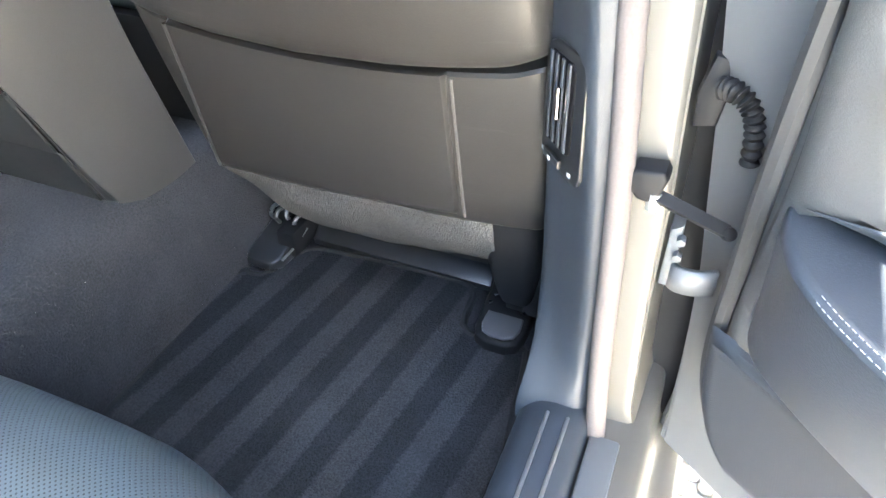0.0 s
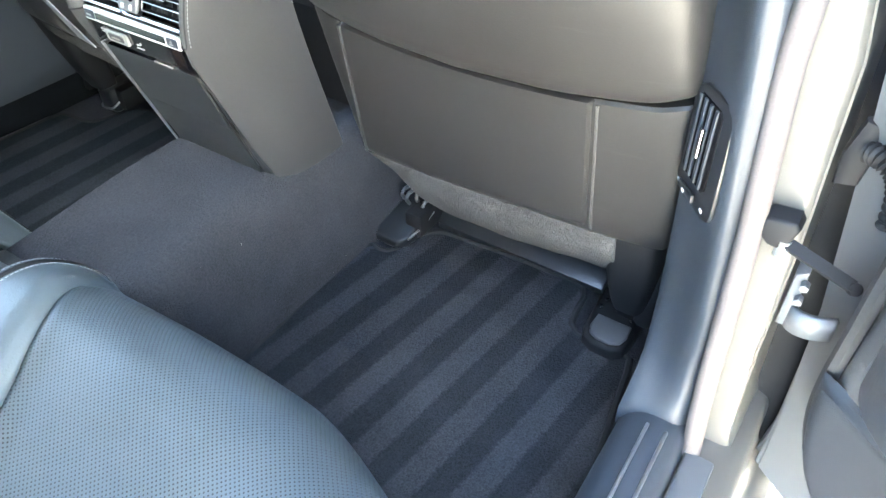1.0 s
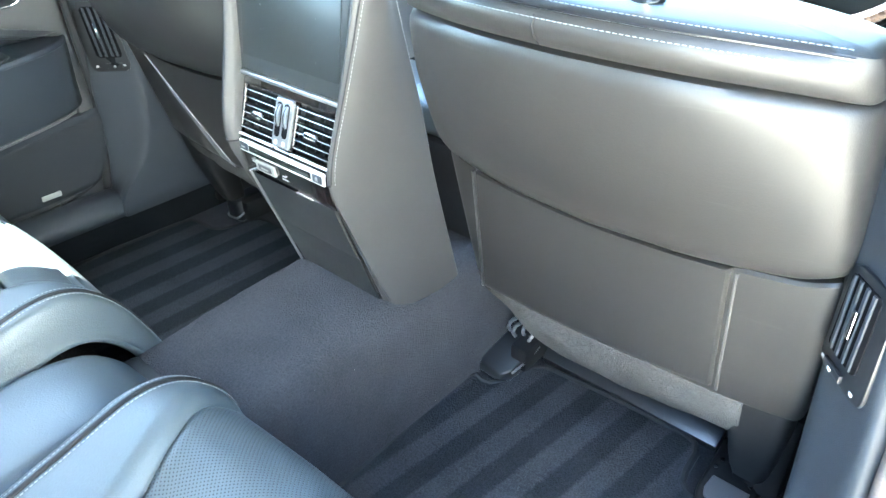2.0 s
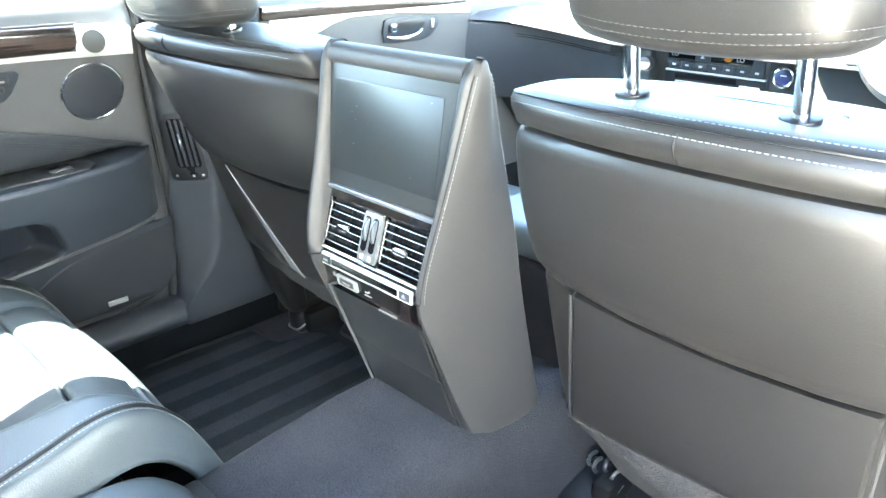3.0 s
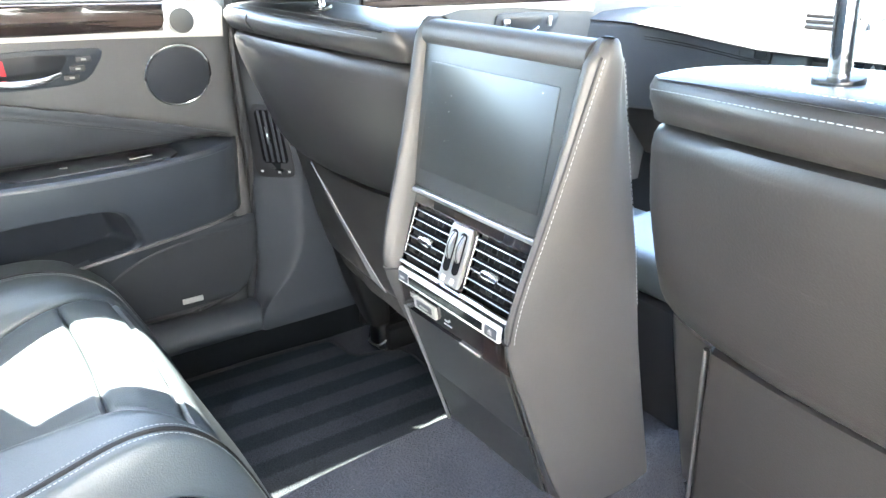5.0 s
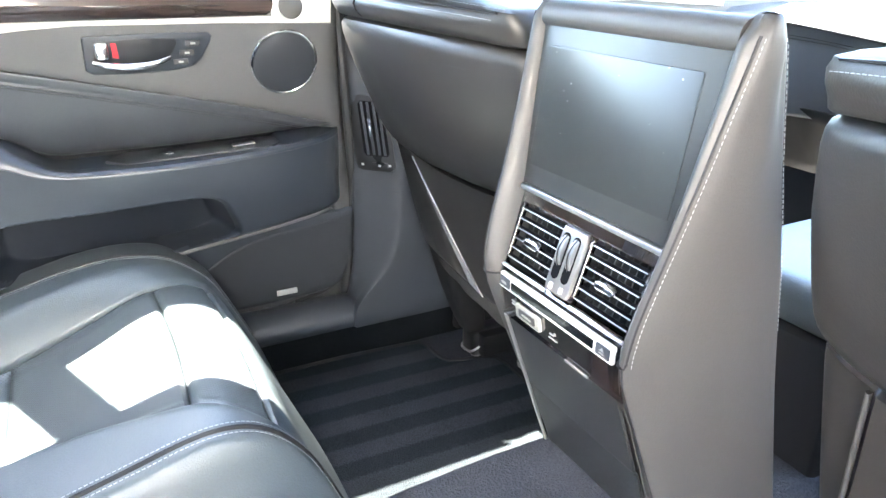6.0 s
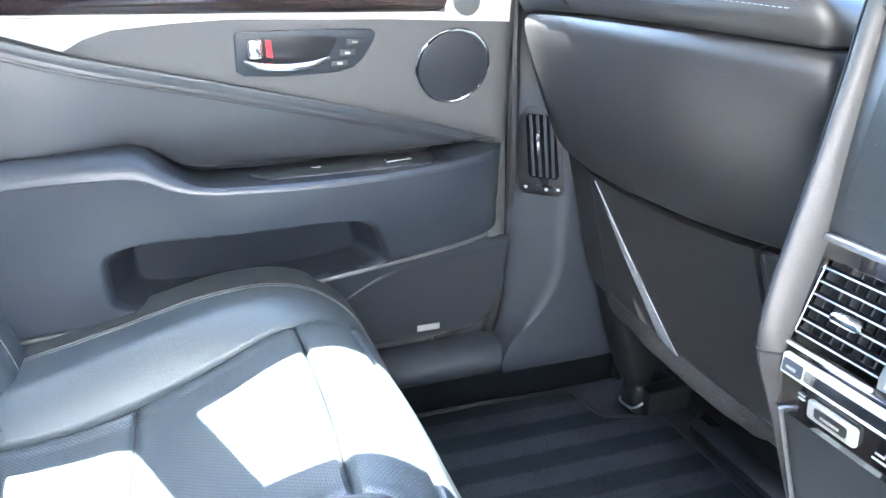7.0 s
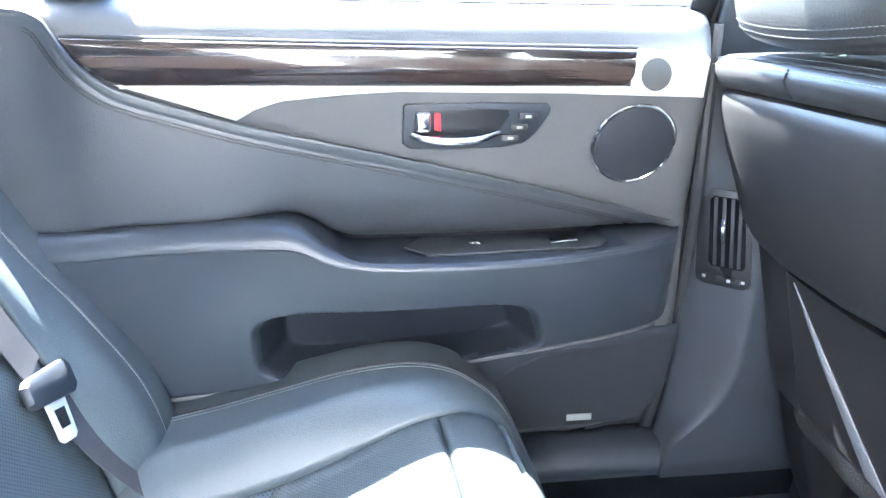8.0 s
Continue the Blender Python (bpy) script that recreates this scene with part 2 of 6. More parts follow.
def dust(m, scale, size):
    """Sparse pale specks of dust on a dark surface."""
    nt = m.node_tree
    b = nt.nodes["Principled BSDF"]
    co, vo = nt.nodes.new("ShaderNodeTexCoord"), nt.nodes.new("ShaderNodeTexVoronoi")
    vo.inputs["Scale"].default_value = scale
    nt.links.new(co.outputs["Object"], vo.inputs["Vector"])
    sep = nt.nodes.new("ShaderNodeSeparateColor")
    nt.links.new(vo.outputs["Color"], sep.inputs[0])
    lim = nt.nodes.new("ShaderNodeMath")
    lim.operation, lim.inputs[1].default_value, lim.inputs[2].default_value = "MULTIPLY_ADD", size * 2.5, size * -1.5
    nt.links.new(sep.outputs[0], lim.inputs[0])
    less = nt.nodes.new("ShaderNodeMath")
    less.operation = "LESS_THAN"
    nt.links.new(vo.outputs["Distance"], less.inputs[0])
    nt.links.new(lim.outputs[0], less.inputs[1])
    mx = nt.nodes.new("ShaderNodeMix")
    mx.data_type = "RGBA"
    nt.links.new(less.outputs[0], mx.inputs["Factor"])
    nt.links.new(b.inputs["Base Color"].links[0].from_socket, mx.inputs["A"])
    mx.inputs["B"].default_value = (0.35, 0.35, 0.33, 1)
    nt.links.new(mx.outputs["Result"], b.inputs["Base Color"])


dust(SCREEN, 130.0, 0.10)
dust(CARPET, 60.0, 0.035)


def scuffs(m, amount):
    """Faint streaky scuff marks."""
    nt = m.node_tree
    b = nt.nodes["Principled BSDF"]
    co, mp, no = nt.nodes.new("ShaderNodeTexCoord"), nt.nodes.new("ShaderNodeMapping"), nt.nodes.new("ShaderNodeTexNoise")
    mp.inputs["Rotation"].default_value, mp.inputs["Scale"].default_value = (0, radians(20), 0), (9.0, 9.0, 130.0)
    no.inputs["Scale"].default_value, no.inputs["Detail"].default_value = 1.0, 5.0
    nt.links.new(co.outputs["Object"], mp.inputs["Vector"])
    nt.links.new(mp.outputs[0], no.inputs["Vector"])
    rng = nt.nodes.new("ShaderNodeMapRange")
    rng.inputs["From Min"].default_value, rng.inputs["From Max"].default_value, rng.inputs["To Max"].default_value = 0.66, 0.74, amount
    nt.links.new(no.outputs["Fac"], rng.inputs["Value"])
    mx = nt.nodes.new("ShaderNodeMix")
    mx.data_type = "RGBA"
    nt.links.new(rng.outputs[0], mx.inputs["Factor"])
    nt.links.new(b.inputs["Base Color"].links[0].from_socket, mx.inputs["A"])
    mx.inputs["B"].default_value = (0.12, 0.115, 0.11, 1)
    nt.links.new(mx.outputs["Result"], b.inputs["Base Color"])


scuffs(LEATHER_BACK, 0.10)


# ---- mesh helpers ----
def part(name, bm, mat, parent, label="", smooth=True, solid=0.0, sub=0):
    """Links a bmesh as one mesh object under a thing, or under a part."""
    me = bpy.data.meshes.new(name)
    bmesh.ops.recalc_face_normals(bm, faces=bm.faces) if not solid else None
    bm.to_mesh(me)
    bm.free()
    for p in me.polygons:
        p.use_smooth = smooth
    if smooth:
        me.set_sharp_from_angle(angle=radians(40))
    me.materials.append(mat)
    ob = new(name, me)
    if parent is not None:
        ob.parent = parent
        ob.matrix_parent_inverse = parent.matrix_world.inverted()
    if label:
        ob["label"] = label
    if name == "stitching":
        ob["kind"] = "stuff"
    if solid:
        md = ob.modifiers.new("thickness", "SOLIDIFY")
        md.thickness, md.offset = solid, -1.0
    return ob


def thing(name, label, category, at=(0, 0, 0), group="", kind=""):
    ob = new(name)
    ob.empty_display_size = 0.05
    ob.matrix_world = Matrix.Translation(at)
    bpy.context.view_layer.update()
    return tagged(ob, label, category, group, kind)


def single(name, bm, mat, label, category, group="", kind="", smooth=True, solid=0.0):
    return tagged(part(name, bm, mat, None, smooth=smooth, solid=solid), label, category, group, kind)


def box(cx, cy, cz, sx, sy, sz, bevel=0.004, seg=2, rot=None):
    bm = bmesh.new()
    bmesh.ops.create_cube(bm, size=1.0)
    bmesh.ops.scale(bm, vec=(sx, sy, sz), verts=bm.verts)
    if bevel:
        bmesh.ops.bevel(bm, geom=bm.edges[:], offset=min(bevel, 0.45 * min(sx, sy, sz)), segments=seg, profile=0.5, affect="EDGES")
    if rot is not None:
        bmesh.ops.transform(bm, matrix=rot.to_4x4(), verts=bm.verts)
    bmesh.ops.translate(bm, vec=(cx, cy, cz), verts=bm.verts)
    return bm


def prism(points, to_world, depth, bevel=0.003, seg=2):
    """A closed outline (a, b) swept by depth; to_world maps (a, b, d) to a place."""
    bm = bmesh.new()
    lo = [bm.verts.new((a, b, 0)) for a, b in points]
    hi = [bm.verts.new((a, b, depth)) for a, b in points]
    n = len(points)
    bm.faces.new(lo[::-1])
    bm.faces.new(hi)
    for i in range(n):
        bm.faces.new((lo[i], lo[(i + 1) % n], hi[(i + 1) % n], hi[i]))
    bmesh.ops.recalc_face_normals(bm, faces=bm.faces)
    if bevel:
        edges = [e for e in bm.edges if (e.verts[0] in set(lo)) == (e.verts[1] in set(lo))]
        bmesh.ops.bevel(bm, geom=edges, offset=bevel, segments=seg, profile=0.5, affect="EDGES", clamp_overlap=True)
    for v in bm.verts:
        v.co = Vector(to_world(*v.co))
    return bm


def smooth_line(points, steps=8, closed=False):
    """A smooth line through points of any dimension."""
    pts = [Vector(p) for p in points]
    n, out = len(pts), []
    for i in range(n if closed else n - 1):
        p0 = pts[(i - 1) % n] if closed or i else pts[0] * 2 - pts[1]
        p1, p2 = pts[i], pts[(i + 1) % n]
        p3 = pts[(i + 2) % n] if closed or i + 2 < n else p2 * 2 - p1
        for k in range(steps):
            s = k / steps
            out.append(0.5 * (2 * p1 + (p2 - p0) * s + (2 * p0 - 5 * p1 + 4 * p2 - p3) * s * s + (3 * p1 - p0 - 3 * p2 + p3) * s ** 3))
    if not closed:
        out.append(pts[-1])
    return out


def at_line(points, x):
    """The height of an open line of (x, y) points at x, smooth between them."""
    xs = [p[0] for p in points]
    ys = [p[1] for p in points]
    if x <= xs[0]:
        return ys[0]
    if x >= xs[-1]:
        return ys[-1]
    i = max(k for k in range(len(xs) - 1) if xs[k] <= x)
    s = (x - xs[i]) / (xs[i + 1] - xs[i])
    m = [(ys[min(k + 1, len(xs) - 1)] - ys[max(k - 1, 0)]) / (xs[min(k + 1, len(xs) - 1)] - xs[max(k - 1, 0)]) for k in (i, i + 1)]
    h = xs[i + 1] - xs[i]
    return (2 * s ** 3 - 3 * s * s + 1) * ys[i] + (s ** 3 - 2 * s * s + s) * h * m[0] + (3 * s * s - 2 * s ** 3) * ys[i + 1] + (s ** 3 - s * s) * h * m[1]


def patch(fn, nu, nv):
    """A surface fn(u, v), u and v from 0 to 1."""
    bm = bmesh.new()
    g = [[bm.verts.new(fn(i / nu, j / nv)) for j in range(nv + 1)] for i in range(nu + 1)]
    for i in range(nu):
        for j in range(nv):
            bm.faces.new((g[i][j], g[i + 1][j], g[i + 1][j + 1], g[i][j + 1]))
    return bm


def loft(rings, cap=True):
    bm = bmesh.new()
    rows = [[bm.verts.new(p) for p in r] for r in rings]
    n = len(rows[0])
    for a, b in zip(rows, rows[1:]):
        for i in range(n):
            bm.faces.new((a[i], a[(i + 1) % n], b[(i + 1) % n], b[i]))
    if cap:
        bm.faces.new(rows[0][::-1])
        bm.faces.new(rows[-1])
    return bm


def tube(path, r, n=8, closed=False):
    """A round bar along a path; r may be a number or a function of 0..1."""
    pts = [Vector(p) for p in path]
    rings, up = [], Vector((0.123, 0.456, 0.88)).normalized()
    m = len(pts)
    for i, p in enumerate(pts):
        a = pts[(i - 1) % m] if closed or i else p
        b = pts[(i + 1) % m] if closed or i + 1 < m else p
        d = (b - a).normalized()
        s = d.cross(up).normalized()
        w = s.cross(d).normalized()
        rr = r(i / (m - 1)) if callable(r) else r
        rings.append([p + (s * math.cos(2 * math.pi * k / n) + w * math.sin(2 * math.pi * k / n)) * rr for k in range(n)])
    if closed:
        rings.append(rings[0])
        bm = loft(rings, cap=False)
        bmesh.ops.remove_doubles(bm, verts=bm.verts, dist=1e-6)
        return bm
    return loft(rings)


def ribbon(path, normal, width, thick):
    """A flat strap along a path, its face turned to normal."""
    pts = [Vector(p) for p in path]
    nv, rings = Vector(normal).normalized(), []
    for i, p in enumerate(pts):
        d = (pts[min(i + 1, len(pts) - 1)] - pts[max(i - 1, 0)]).normalized()
        s = d.cross(nv).normalized() * (width / 2)
        rings.append([p - s, p + s, p + s + nv * thick, p - s + nv * thick])
    return loft(rings)


def stitches(path, length=0.0030, gap=0.0020, r=0.00032):
    """A row of thread dashes evenly spaced along a path."""
    pts = [Vector(p) for p in path]
    runs = [0.0]
    for a, b in zip(pts, pts[1:]):
        runs.append(runs[-1] + (b - a).length)

    def place(s, hint):
        while hint + 2 < len(runs) and runs[hint + 1] < s:
            hint += 1
        seg = runs[hint + 1] - runs[hint]
        return pts[hint].lerp(pts[hint + 1], (s - runs[hint]) / seg if seg > 1e-9 else 0.0), hint
    bm, s, hint = bmesh.new(), 0.0, 0
    while s + length < runs[-1]:
        c0, hint = place(s, hint)
        c1, hint = place(s + length, hint)
        d = (c1 - c0).normalized()
        side = d.orthogonal().normalized()
        w = d.cross(side)
        rings = [[bm.verts.new(c + (side * math.cos(k * math.pi / 2) + w * math.sin(k * math.pi / 2)) * r) for k in range(4)] for c in (c0, c1)]
        for k in range(4):
            bm.faces.new((rings[0][k], rings[0][(k + 1) % 4], rings[1][(k + 1) % 4], rings[1][k]))
        s += length + gap
    return bm


def super_ring(cx, cy, hw, hd, e, n, z):
    out = []
    for k in range(n):
        a = 2 * math.pi * k / n
        c, s = math.cos(a), math.sin(a)
        x = cx + hw * math.copysign(abs(c) ** (2 / e), c)
        y = cy + hd * math.copysign(abs(s) ** (2 / e), s)
        out.append(Vector((x, y, z(x, y) if callable(z) else z)))
    return out


def disc(center, axis, r, depth, n=32, bevel=0.001):
    bm = bmesh.new()
    bmesh.ops.create_cone(bm, cap_ends=True, segments=n, radius1=r, radius2=r, depth=depth)
    if bevel:
        rim = [e for e in bm.edges if abs(e.verts[0].co.z - e.verts[1].co.z) < 1e-6]
        bmesh.ops.bevel(bm, geom=rim, offset=bevel, segments=2, profile=0.5, affect="EDGES")
    q = Vector((0, 0, 1)).rotation_difference(Vector(axis).normalized()).to_matrix().to_4x4()
    bmesh.ops.transform(bm, matrix=Matrix.Translation(center) @ q, verts=bm.verts)
    return bm


def ring(center, axis, r, tube_r, n=40):
    q = Vector((0, 0, 1)).rotation_difference(Vector(axis).normalized()).to_matrix()
    return tube([Vector(center) + q @ Vector((r * math.cos(2 * math.pi * k / n), r * math.sin(2 * math.pi * k / n), 0)) for k in range(n)], tube_r, 8, closed=True)

# ---- placing: parts built on one side of the car can be mirrored or turned ----
PLACED = [Matrix.Identity(4)]
MIRROR = Matrix.Diagonal((-1, 1, 1, 1))


def placed_part(name, bm, mat, parent, label="", smooth=True, solid=0.0):
    m = PLACED[0]
    if not solid:
        bmesh.ops.recalc_face_normals(bm, faces=bm.faces)
    bmesh.ops.transform(bm, matrix=m, verts=bm.verts)
    if m.determinant() < 0:
        bmesh.ops.reverse_faces(bm, faces=bm.faces)
    return part(name, bm, mat, parent, label, smooth, solid)


def step(a, b, x):
    s = min(1.0, max(0.0, (x - a) / (b - a)))
    return s * s * (3 - 2 * s)


def along(profile, s):
    """A point of a smooth line at s from 0 to 1, by index."""
    n = len(profile) - 1
    k = min(int(s * n), n - 1)
    return profile[k].lerp(profile[k + 1], s * n - k)


# ---- ground and car body ----
ground = bmesh.new()
bmesh.ops.create_grid(ground, x_segments=4, y_segments=4, size=600)
GRAVEL_BED = material("gravel bed", (0.48, 0.44, 0.38), 0.9, grain=0.8, grain_scale=45, bump=1.0, blotch=0.4, blotch_scale=3)
single("ground", ground, GRAVEL_BED, "pale gravel ground round the parked car", "ground", kind="structure", smooth=False)

rnd = random.Random(4)
verts, faces = [], []
ico = bmesh.new()
bmesh.ops.create_icosphere(ico, subdivisions=2, radius=1.0)
unit = [v.co.copy() for v in ico.verts]
tris = [[v.index for v in f.verts] for f in ico.faces]
ico.free()
for k in range(2600):
    x, y = rnd.uniform(0.80, 1.75), rnd.uniform(0.25, 2.0)
    r = rnd.uniform(0.009, 0.022)
    sx, sy, sz = r * rnd.uniform(0.8, 1.4), r * rnd.uniform(0.7, 1.2), r * rnd.uniform(0.5, 0.9)
    turn = Euler((rnd.uniform(-0.5, 0.5), rnd.uniform(-0.5, 0.5), rnd.uniform(0, 6.3))).to_matrix()
    off = Vector((x, y, rnd.uniform(0.0, 0.014)))
    seed = Vector((k * 1.7, 0, 0))
    base = len(verts)
    for u in unit:
        w = 1 + 0.28 * noise.noise(u * 1.3 + seed)
        verts.append(off + turn @ Vector((u.x * sx, u.y * sy, u.z * sz)) * w)
    faces += [[base + i for i in t] for t in tris]
me = bpy.data.meshes.new("gravel")
me.from_pydata(verts, [], faces)
for p in me.polygons:
    p.use_smooth = True
me.materials.append(STONE)
nt = STONE.node_tree
geo, ramp = nt.nodes.new("ShaderNodeNewGeometry"), nt.nodes.new("ShaderNodeValToRGB")
ramp.color_ramp.elements[0].color, ramp.color_ramp.elements[1].color = (0.20, 0.175, 0.145, 1), (0.46, 0.43, 0.38, 1)
mid = ramp.color_ramp.elements.new(0.5)
mid.color = (0.34, 0.29, 0.22, 1)
nt.links.new(geo.outputs["Random Per Island"], ramp.inputs["Fac"])
nt.links.new(ramp.outputs["Color"], nt.nodes["Principled BSDF"].inputs["Base Color"])
tagged(new("gravel", me), "loose rounded beige and grey gravel stones beside the sill", "gravel", kind="stuff")

# Unseen wall, added to throw warm sunlight back through the open door.
single("bounce_wall", box(3.9, 1.0, 1.7, 0.3, 14.0, 3.4, 0.02), material("pale rendered wall", (0.68, 0.66, 0.63), 0.9, grain=0.2, grain_scale=80, bump=0.5, blotch=0.2, blotch_scale=2), "plain pale unseen wall added to bounce sunlight", "wall", kind="structure")

FLOOR_Z = 0.325


def floor_z(x):
    """Height of the floor, which falls towards the tunnel in one footwell."""
    return FLOOR_Z - 0.056 * (x + 0.734) if -0.735 < x < -0.11 else FLOOR_Z


single("floor", prism([(-0.75, FLOOR_Z), (-0.734, FLOOR_Z), (-0.114, floor_z(-0.114)), (-0.10, FLOOR_Z), (0.75, FLOOR_Z), (0.75, 0.25), (-0.75, 0.25)], lambda a, b, d: (a, -0.30 + d, b), 1.9, 0), CARPET, "charcoal carpeted car floor", "floor", kind="structure", smooth=False)

TUNNEL = [(-0.112, 0.265), (-0.106, 0.40), (-0.101, 0.50), (-0.097, 0.545), (-0.089, 0.560), (-0.070, 0.566), (0.0, 0.568), (0.085, 0.568), (0.115, 0.560), (0.130, 0.530), (0.143, 0.42), (0.152, 0.31)]
tun = smooth_line([Vector(p) for p in TUNNEL], 5)


def tunnel_at(u, v):
    y = -0.1 + 1.6 * v
    p = along(tun, u)
    lift = -0.02 * (1 - step(0.05, 0.42, y)) + 0.03 * step(0.6, 1.2, y)
    n = 0.0015 * noise.noise(Vector((p.x * 25, y * 25, p.y * 25)))
    return Vector((p.x, y, p.y + lift * (p.y - 0.31) / 0.25 + n))


single("tunnel_carpet", patch(tunnel_at, 50, 90), CARPET, "charcoal pile carpet over the centre tunnel", "carpet", kind="structure", solid=0.01)


def mat_outline(s):
    """The rear mat, notched at both front corners for the seat rails."""
    inner = [(0.157, 0.05), (0.150, 0.30), (0.142, 0.56), (0.145, 0.615), (0.155, 0.628), (0.172, 0.624), (0.186, 0.628), (0.198, 0.645), (0.210, 0.690), (0.222, 0.712), (0.24, 0.724), (0.36, 0.734)]
    if s > 0:
        outer = [(0.495, 0.738), (0.516, 0.730), (0.525, 0.712), (0.528, 0.670), (0.533, 0.648), (0.548, 0.635), (0.62, 0.638), (0.638, 0.630), (0.645, 0.60), (0.674, 0.40), (0.678, 0.05)]
    else:
        outer = [(0.570, 0.726), (0.600, 0.716), (0.613, 0.694), (0.620, 0.650), (0.630, 0.622), (0.648, 0.611), (0.700, 0.605), (0.716, 0.594), (0.722, 0.565), (0.731, 0.42), (0.734, 0.05)]
    return [(s * x, y) for x, y in inner + outer]


def rear_mat(s, pile_mat, label):
    root = thing("floor_mat", label, "floor mat", (s * 0.4, 0.4, FLOOR_Z), "rear floor mats")
    bm = prism(mat_outline(s), lambda a, b, d: (a, b, floor_z(a) + d), 0.011, 0.003)
    part("mat_surface", bm, pile_mat, root)
    line = [Vector((x, y, floor_z(x) + 0.0075)) for x, y in mat_outline(s)]
    part("binding", tube(line, 0.0068, 8), BINDING, root, "black stitched edge binding")
    return root


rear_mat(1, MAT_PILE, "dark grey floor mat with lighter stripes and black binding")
rear_mat(-1, MAT_PILE_SHADE, "dark grey striped floor mat, footwell shade in its colour")


def sill_trim(s, name):
    root = thing(name, "charcoal plastic sill trim along the rear door opening", "sill", (s * 0.72, 0.1, 0.33), kind="structure")
    prof = smooth_line([Vector(p) for p in ((0.690, 0.425), (0.682, 0.440), (0.684, 0.456), (0.700, 0.472), (0.722, 0.478), (0.745, 0.475), (0.757, 0.46), (0.762, 0.43))], 5)

    def f(u, v):
        p, y = along(prof, u), -0.45 + 0.912 * v
        end = 0.006 * step(0.452, 0.462, y)
        return Vector((s * (p.x + end * 0.3), y, p.y - end))
    bm = patch(f, 35, 40)
    bmesh.ops.recalc_face_normals(bm, faces=bm.faces)
    part("cover", bm, PLASTIC_GREY, root)
    part("side_carpet", prism([(-0.45, 0.31), (0.75, 0.31), (0.75, 0.442), (-0.45, 0.442)], lambda a, b, d: (s * ((0.692 if s > 0 else 0.700) + d + (-0.1 if s > 0 else 0.38) * (0.44 - b)), a, b), 0.04, 0), KICK_CARPET, root)
    for x in (0.716, 0.738) if s > 0 else ():
        part("tread_strip", box(s * x, 0.17, 0.4785, 0.0042, 0.52, 0.004, 0.0015), SLAT_SILVER, root, "brushed metal tread strip")
    return root


sill_trim(1, "sill_1")
sill_trim(-1, "sill_2")


# pillar between the doors: trim with an air vent, seal, and painted jamb
def pillar(s, name):
    root = thing(name, "dark grey trimmed door pillar with a slim vertical air vent", "pillar", (s * 0.70, 0.55, 0.33), kind="structure")
    rings = []
    for z, out, back, inn, fl in ((0.325, 0.790, 0.475, 0.745, 0), (0.411, 0.785, 0.475, 0.740, 0.03), (0.417, 0.768, 0.475, 0.690, 0.088), (0.425, 0.766, 0.470, 0.672, 0.094), (0.445, 0.764, 0.466, 0.667, 0.094), (0.462, 0.763, 0.466, 0.666, 0.090), (0.476, 0.761, 0.465, 0.667, 0.083), (0.490, 0.759, 0.465, 0.668, 0.072), (0.504, 0.758, 0.465, 0.668, 0.058), (0.522, 0.756, 0.465, 0.667, 0.041), (0.545, 0.753, 0.465, 0.664, 0.025), (0.575, 0.751, 0.465, 0.661, 0.012), (0.62, 0.748, 0.465, 0.657, 0.003), (0.74, 0.738, 0.463, 0.650, 0), (0.90, 0.724, 0.447, 0.640, 0), (1.05, 0.708, 0.434, 0.630, 0), (1.25, 0.605, 0.424, 0.550, 0), (1.42, 0.500, 0.418, 0.455, 0)):
        c = [(out + 0.03, back + 0.10), (out + 0.004, back + 0.012), (out - 0.008, back), (out - 0.022, back + 0.002 - 0.25 * fl), (inn + 0.036, back + 0.040 - 0.7 * fl), (inn + 0.013, back + 0.066 - fl), (inn + 0.010, back + 0.092 - fl), (inn + 0.010, back + 0.20), (inn + 0.03, back + 0.24)]
        line = smooth_line([Vector(p) for p in c], 3)
        rings.append([Vector((s * p.x, p.y, z)) for p in line])
    part("trim", loft(rings), PLASTIC_GREY, root)
    seal = [(s * 0.775, 0.452, 0.36), (s * 0.768, 0.450, 0.44), (s * 0.758, 0.456, 0.54), (s * 0.746, 0.456, 0.74), (s * 0.732, 0.452, 0.90), (s * 0.716, 0.444, 1.05), (s * 0.612, 0.418, 1.25), (s * 0.507, 0.410, 1.42)]
    part("door_seal", tube(smooth_line(seal, 6), 0.011, 10), SEAL_FABRIC if s > 0 else RUBBER, root, "mauve grey fabric door seal" if s > 0 else "dark door seal")
    # vent let into the slanted face of the trim
    t = Vector((-s * 0.66, 0.75, 0))
    n = Vector((-s * 0.75, -0.66, -0.08)).normalized()

    def W(a, b, d):
        b = 0.739 + (b - 0.739) * (0.90 if s > 0 else 1.0)
        return Vector((s * 0.676, 0.498 - 0.12 * (b - 0.757), b)) + t * a + n * (d - 0.006)
    out = [(-0.046, 0.754), (-0.043, 0.744), (-0.034, 0.739), (0.020, 0.739), (0.027, 0.743), (0.030, 0.752), (0.028, 0.86), (0.024, 0.872), (0.014, 0.878), (-0.026, 0.880), (-0.038, 0.874), (-0.042, 0.862)]
    vent = part("vent", prism(out, W, 0.005, 0.002), SATIN_BLACK, root, "black vertical air vent")
    well = [(-0.027, 0.774), (-0.022, 0.768), (0.018, 0.768), (0.022, 0.774), (0.020, 0.862), (0.015, 0.868), (-0.021, 0.869), (-0.026, 0.863)]
    part("recess", prism(well, lambda a, b, d: W(a, b, d + 0.0025), 0.004, 0.001), VENT_BLACK, vent)
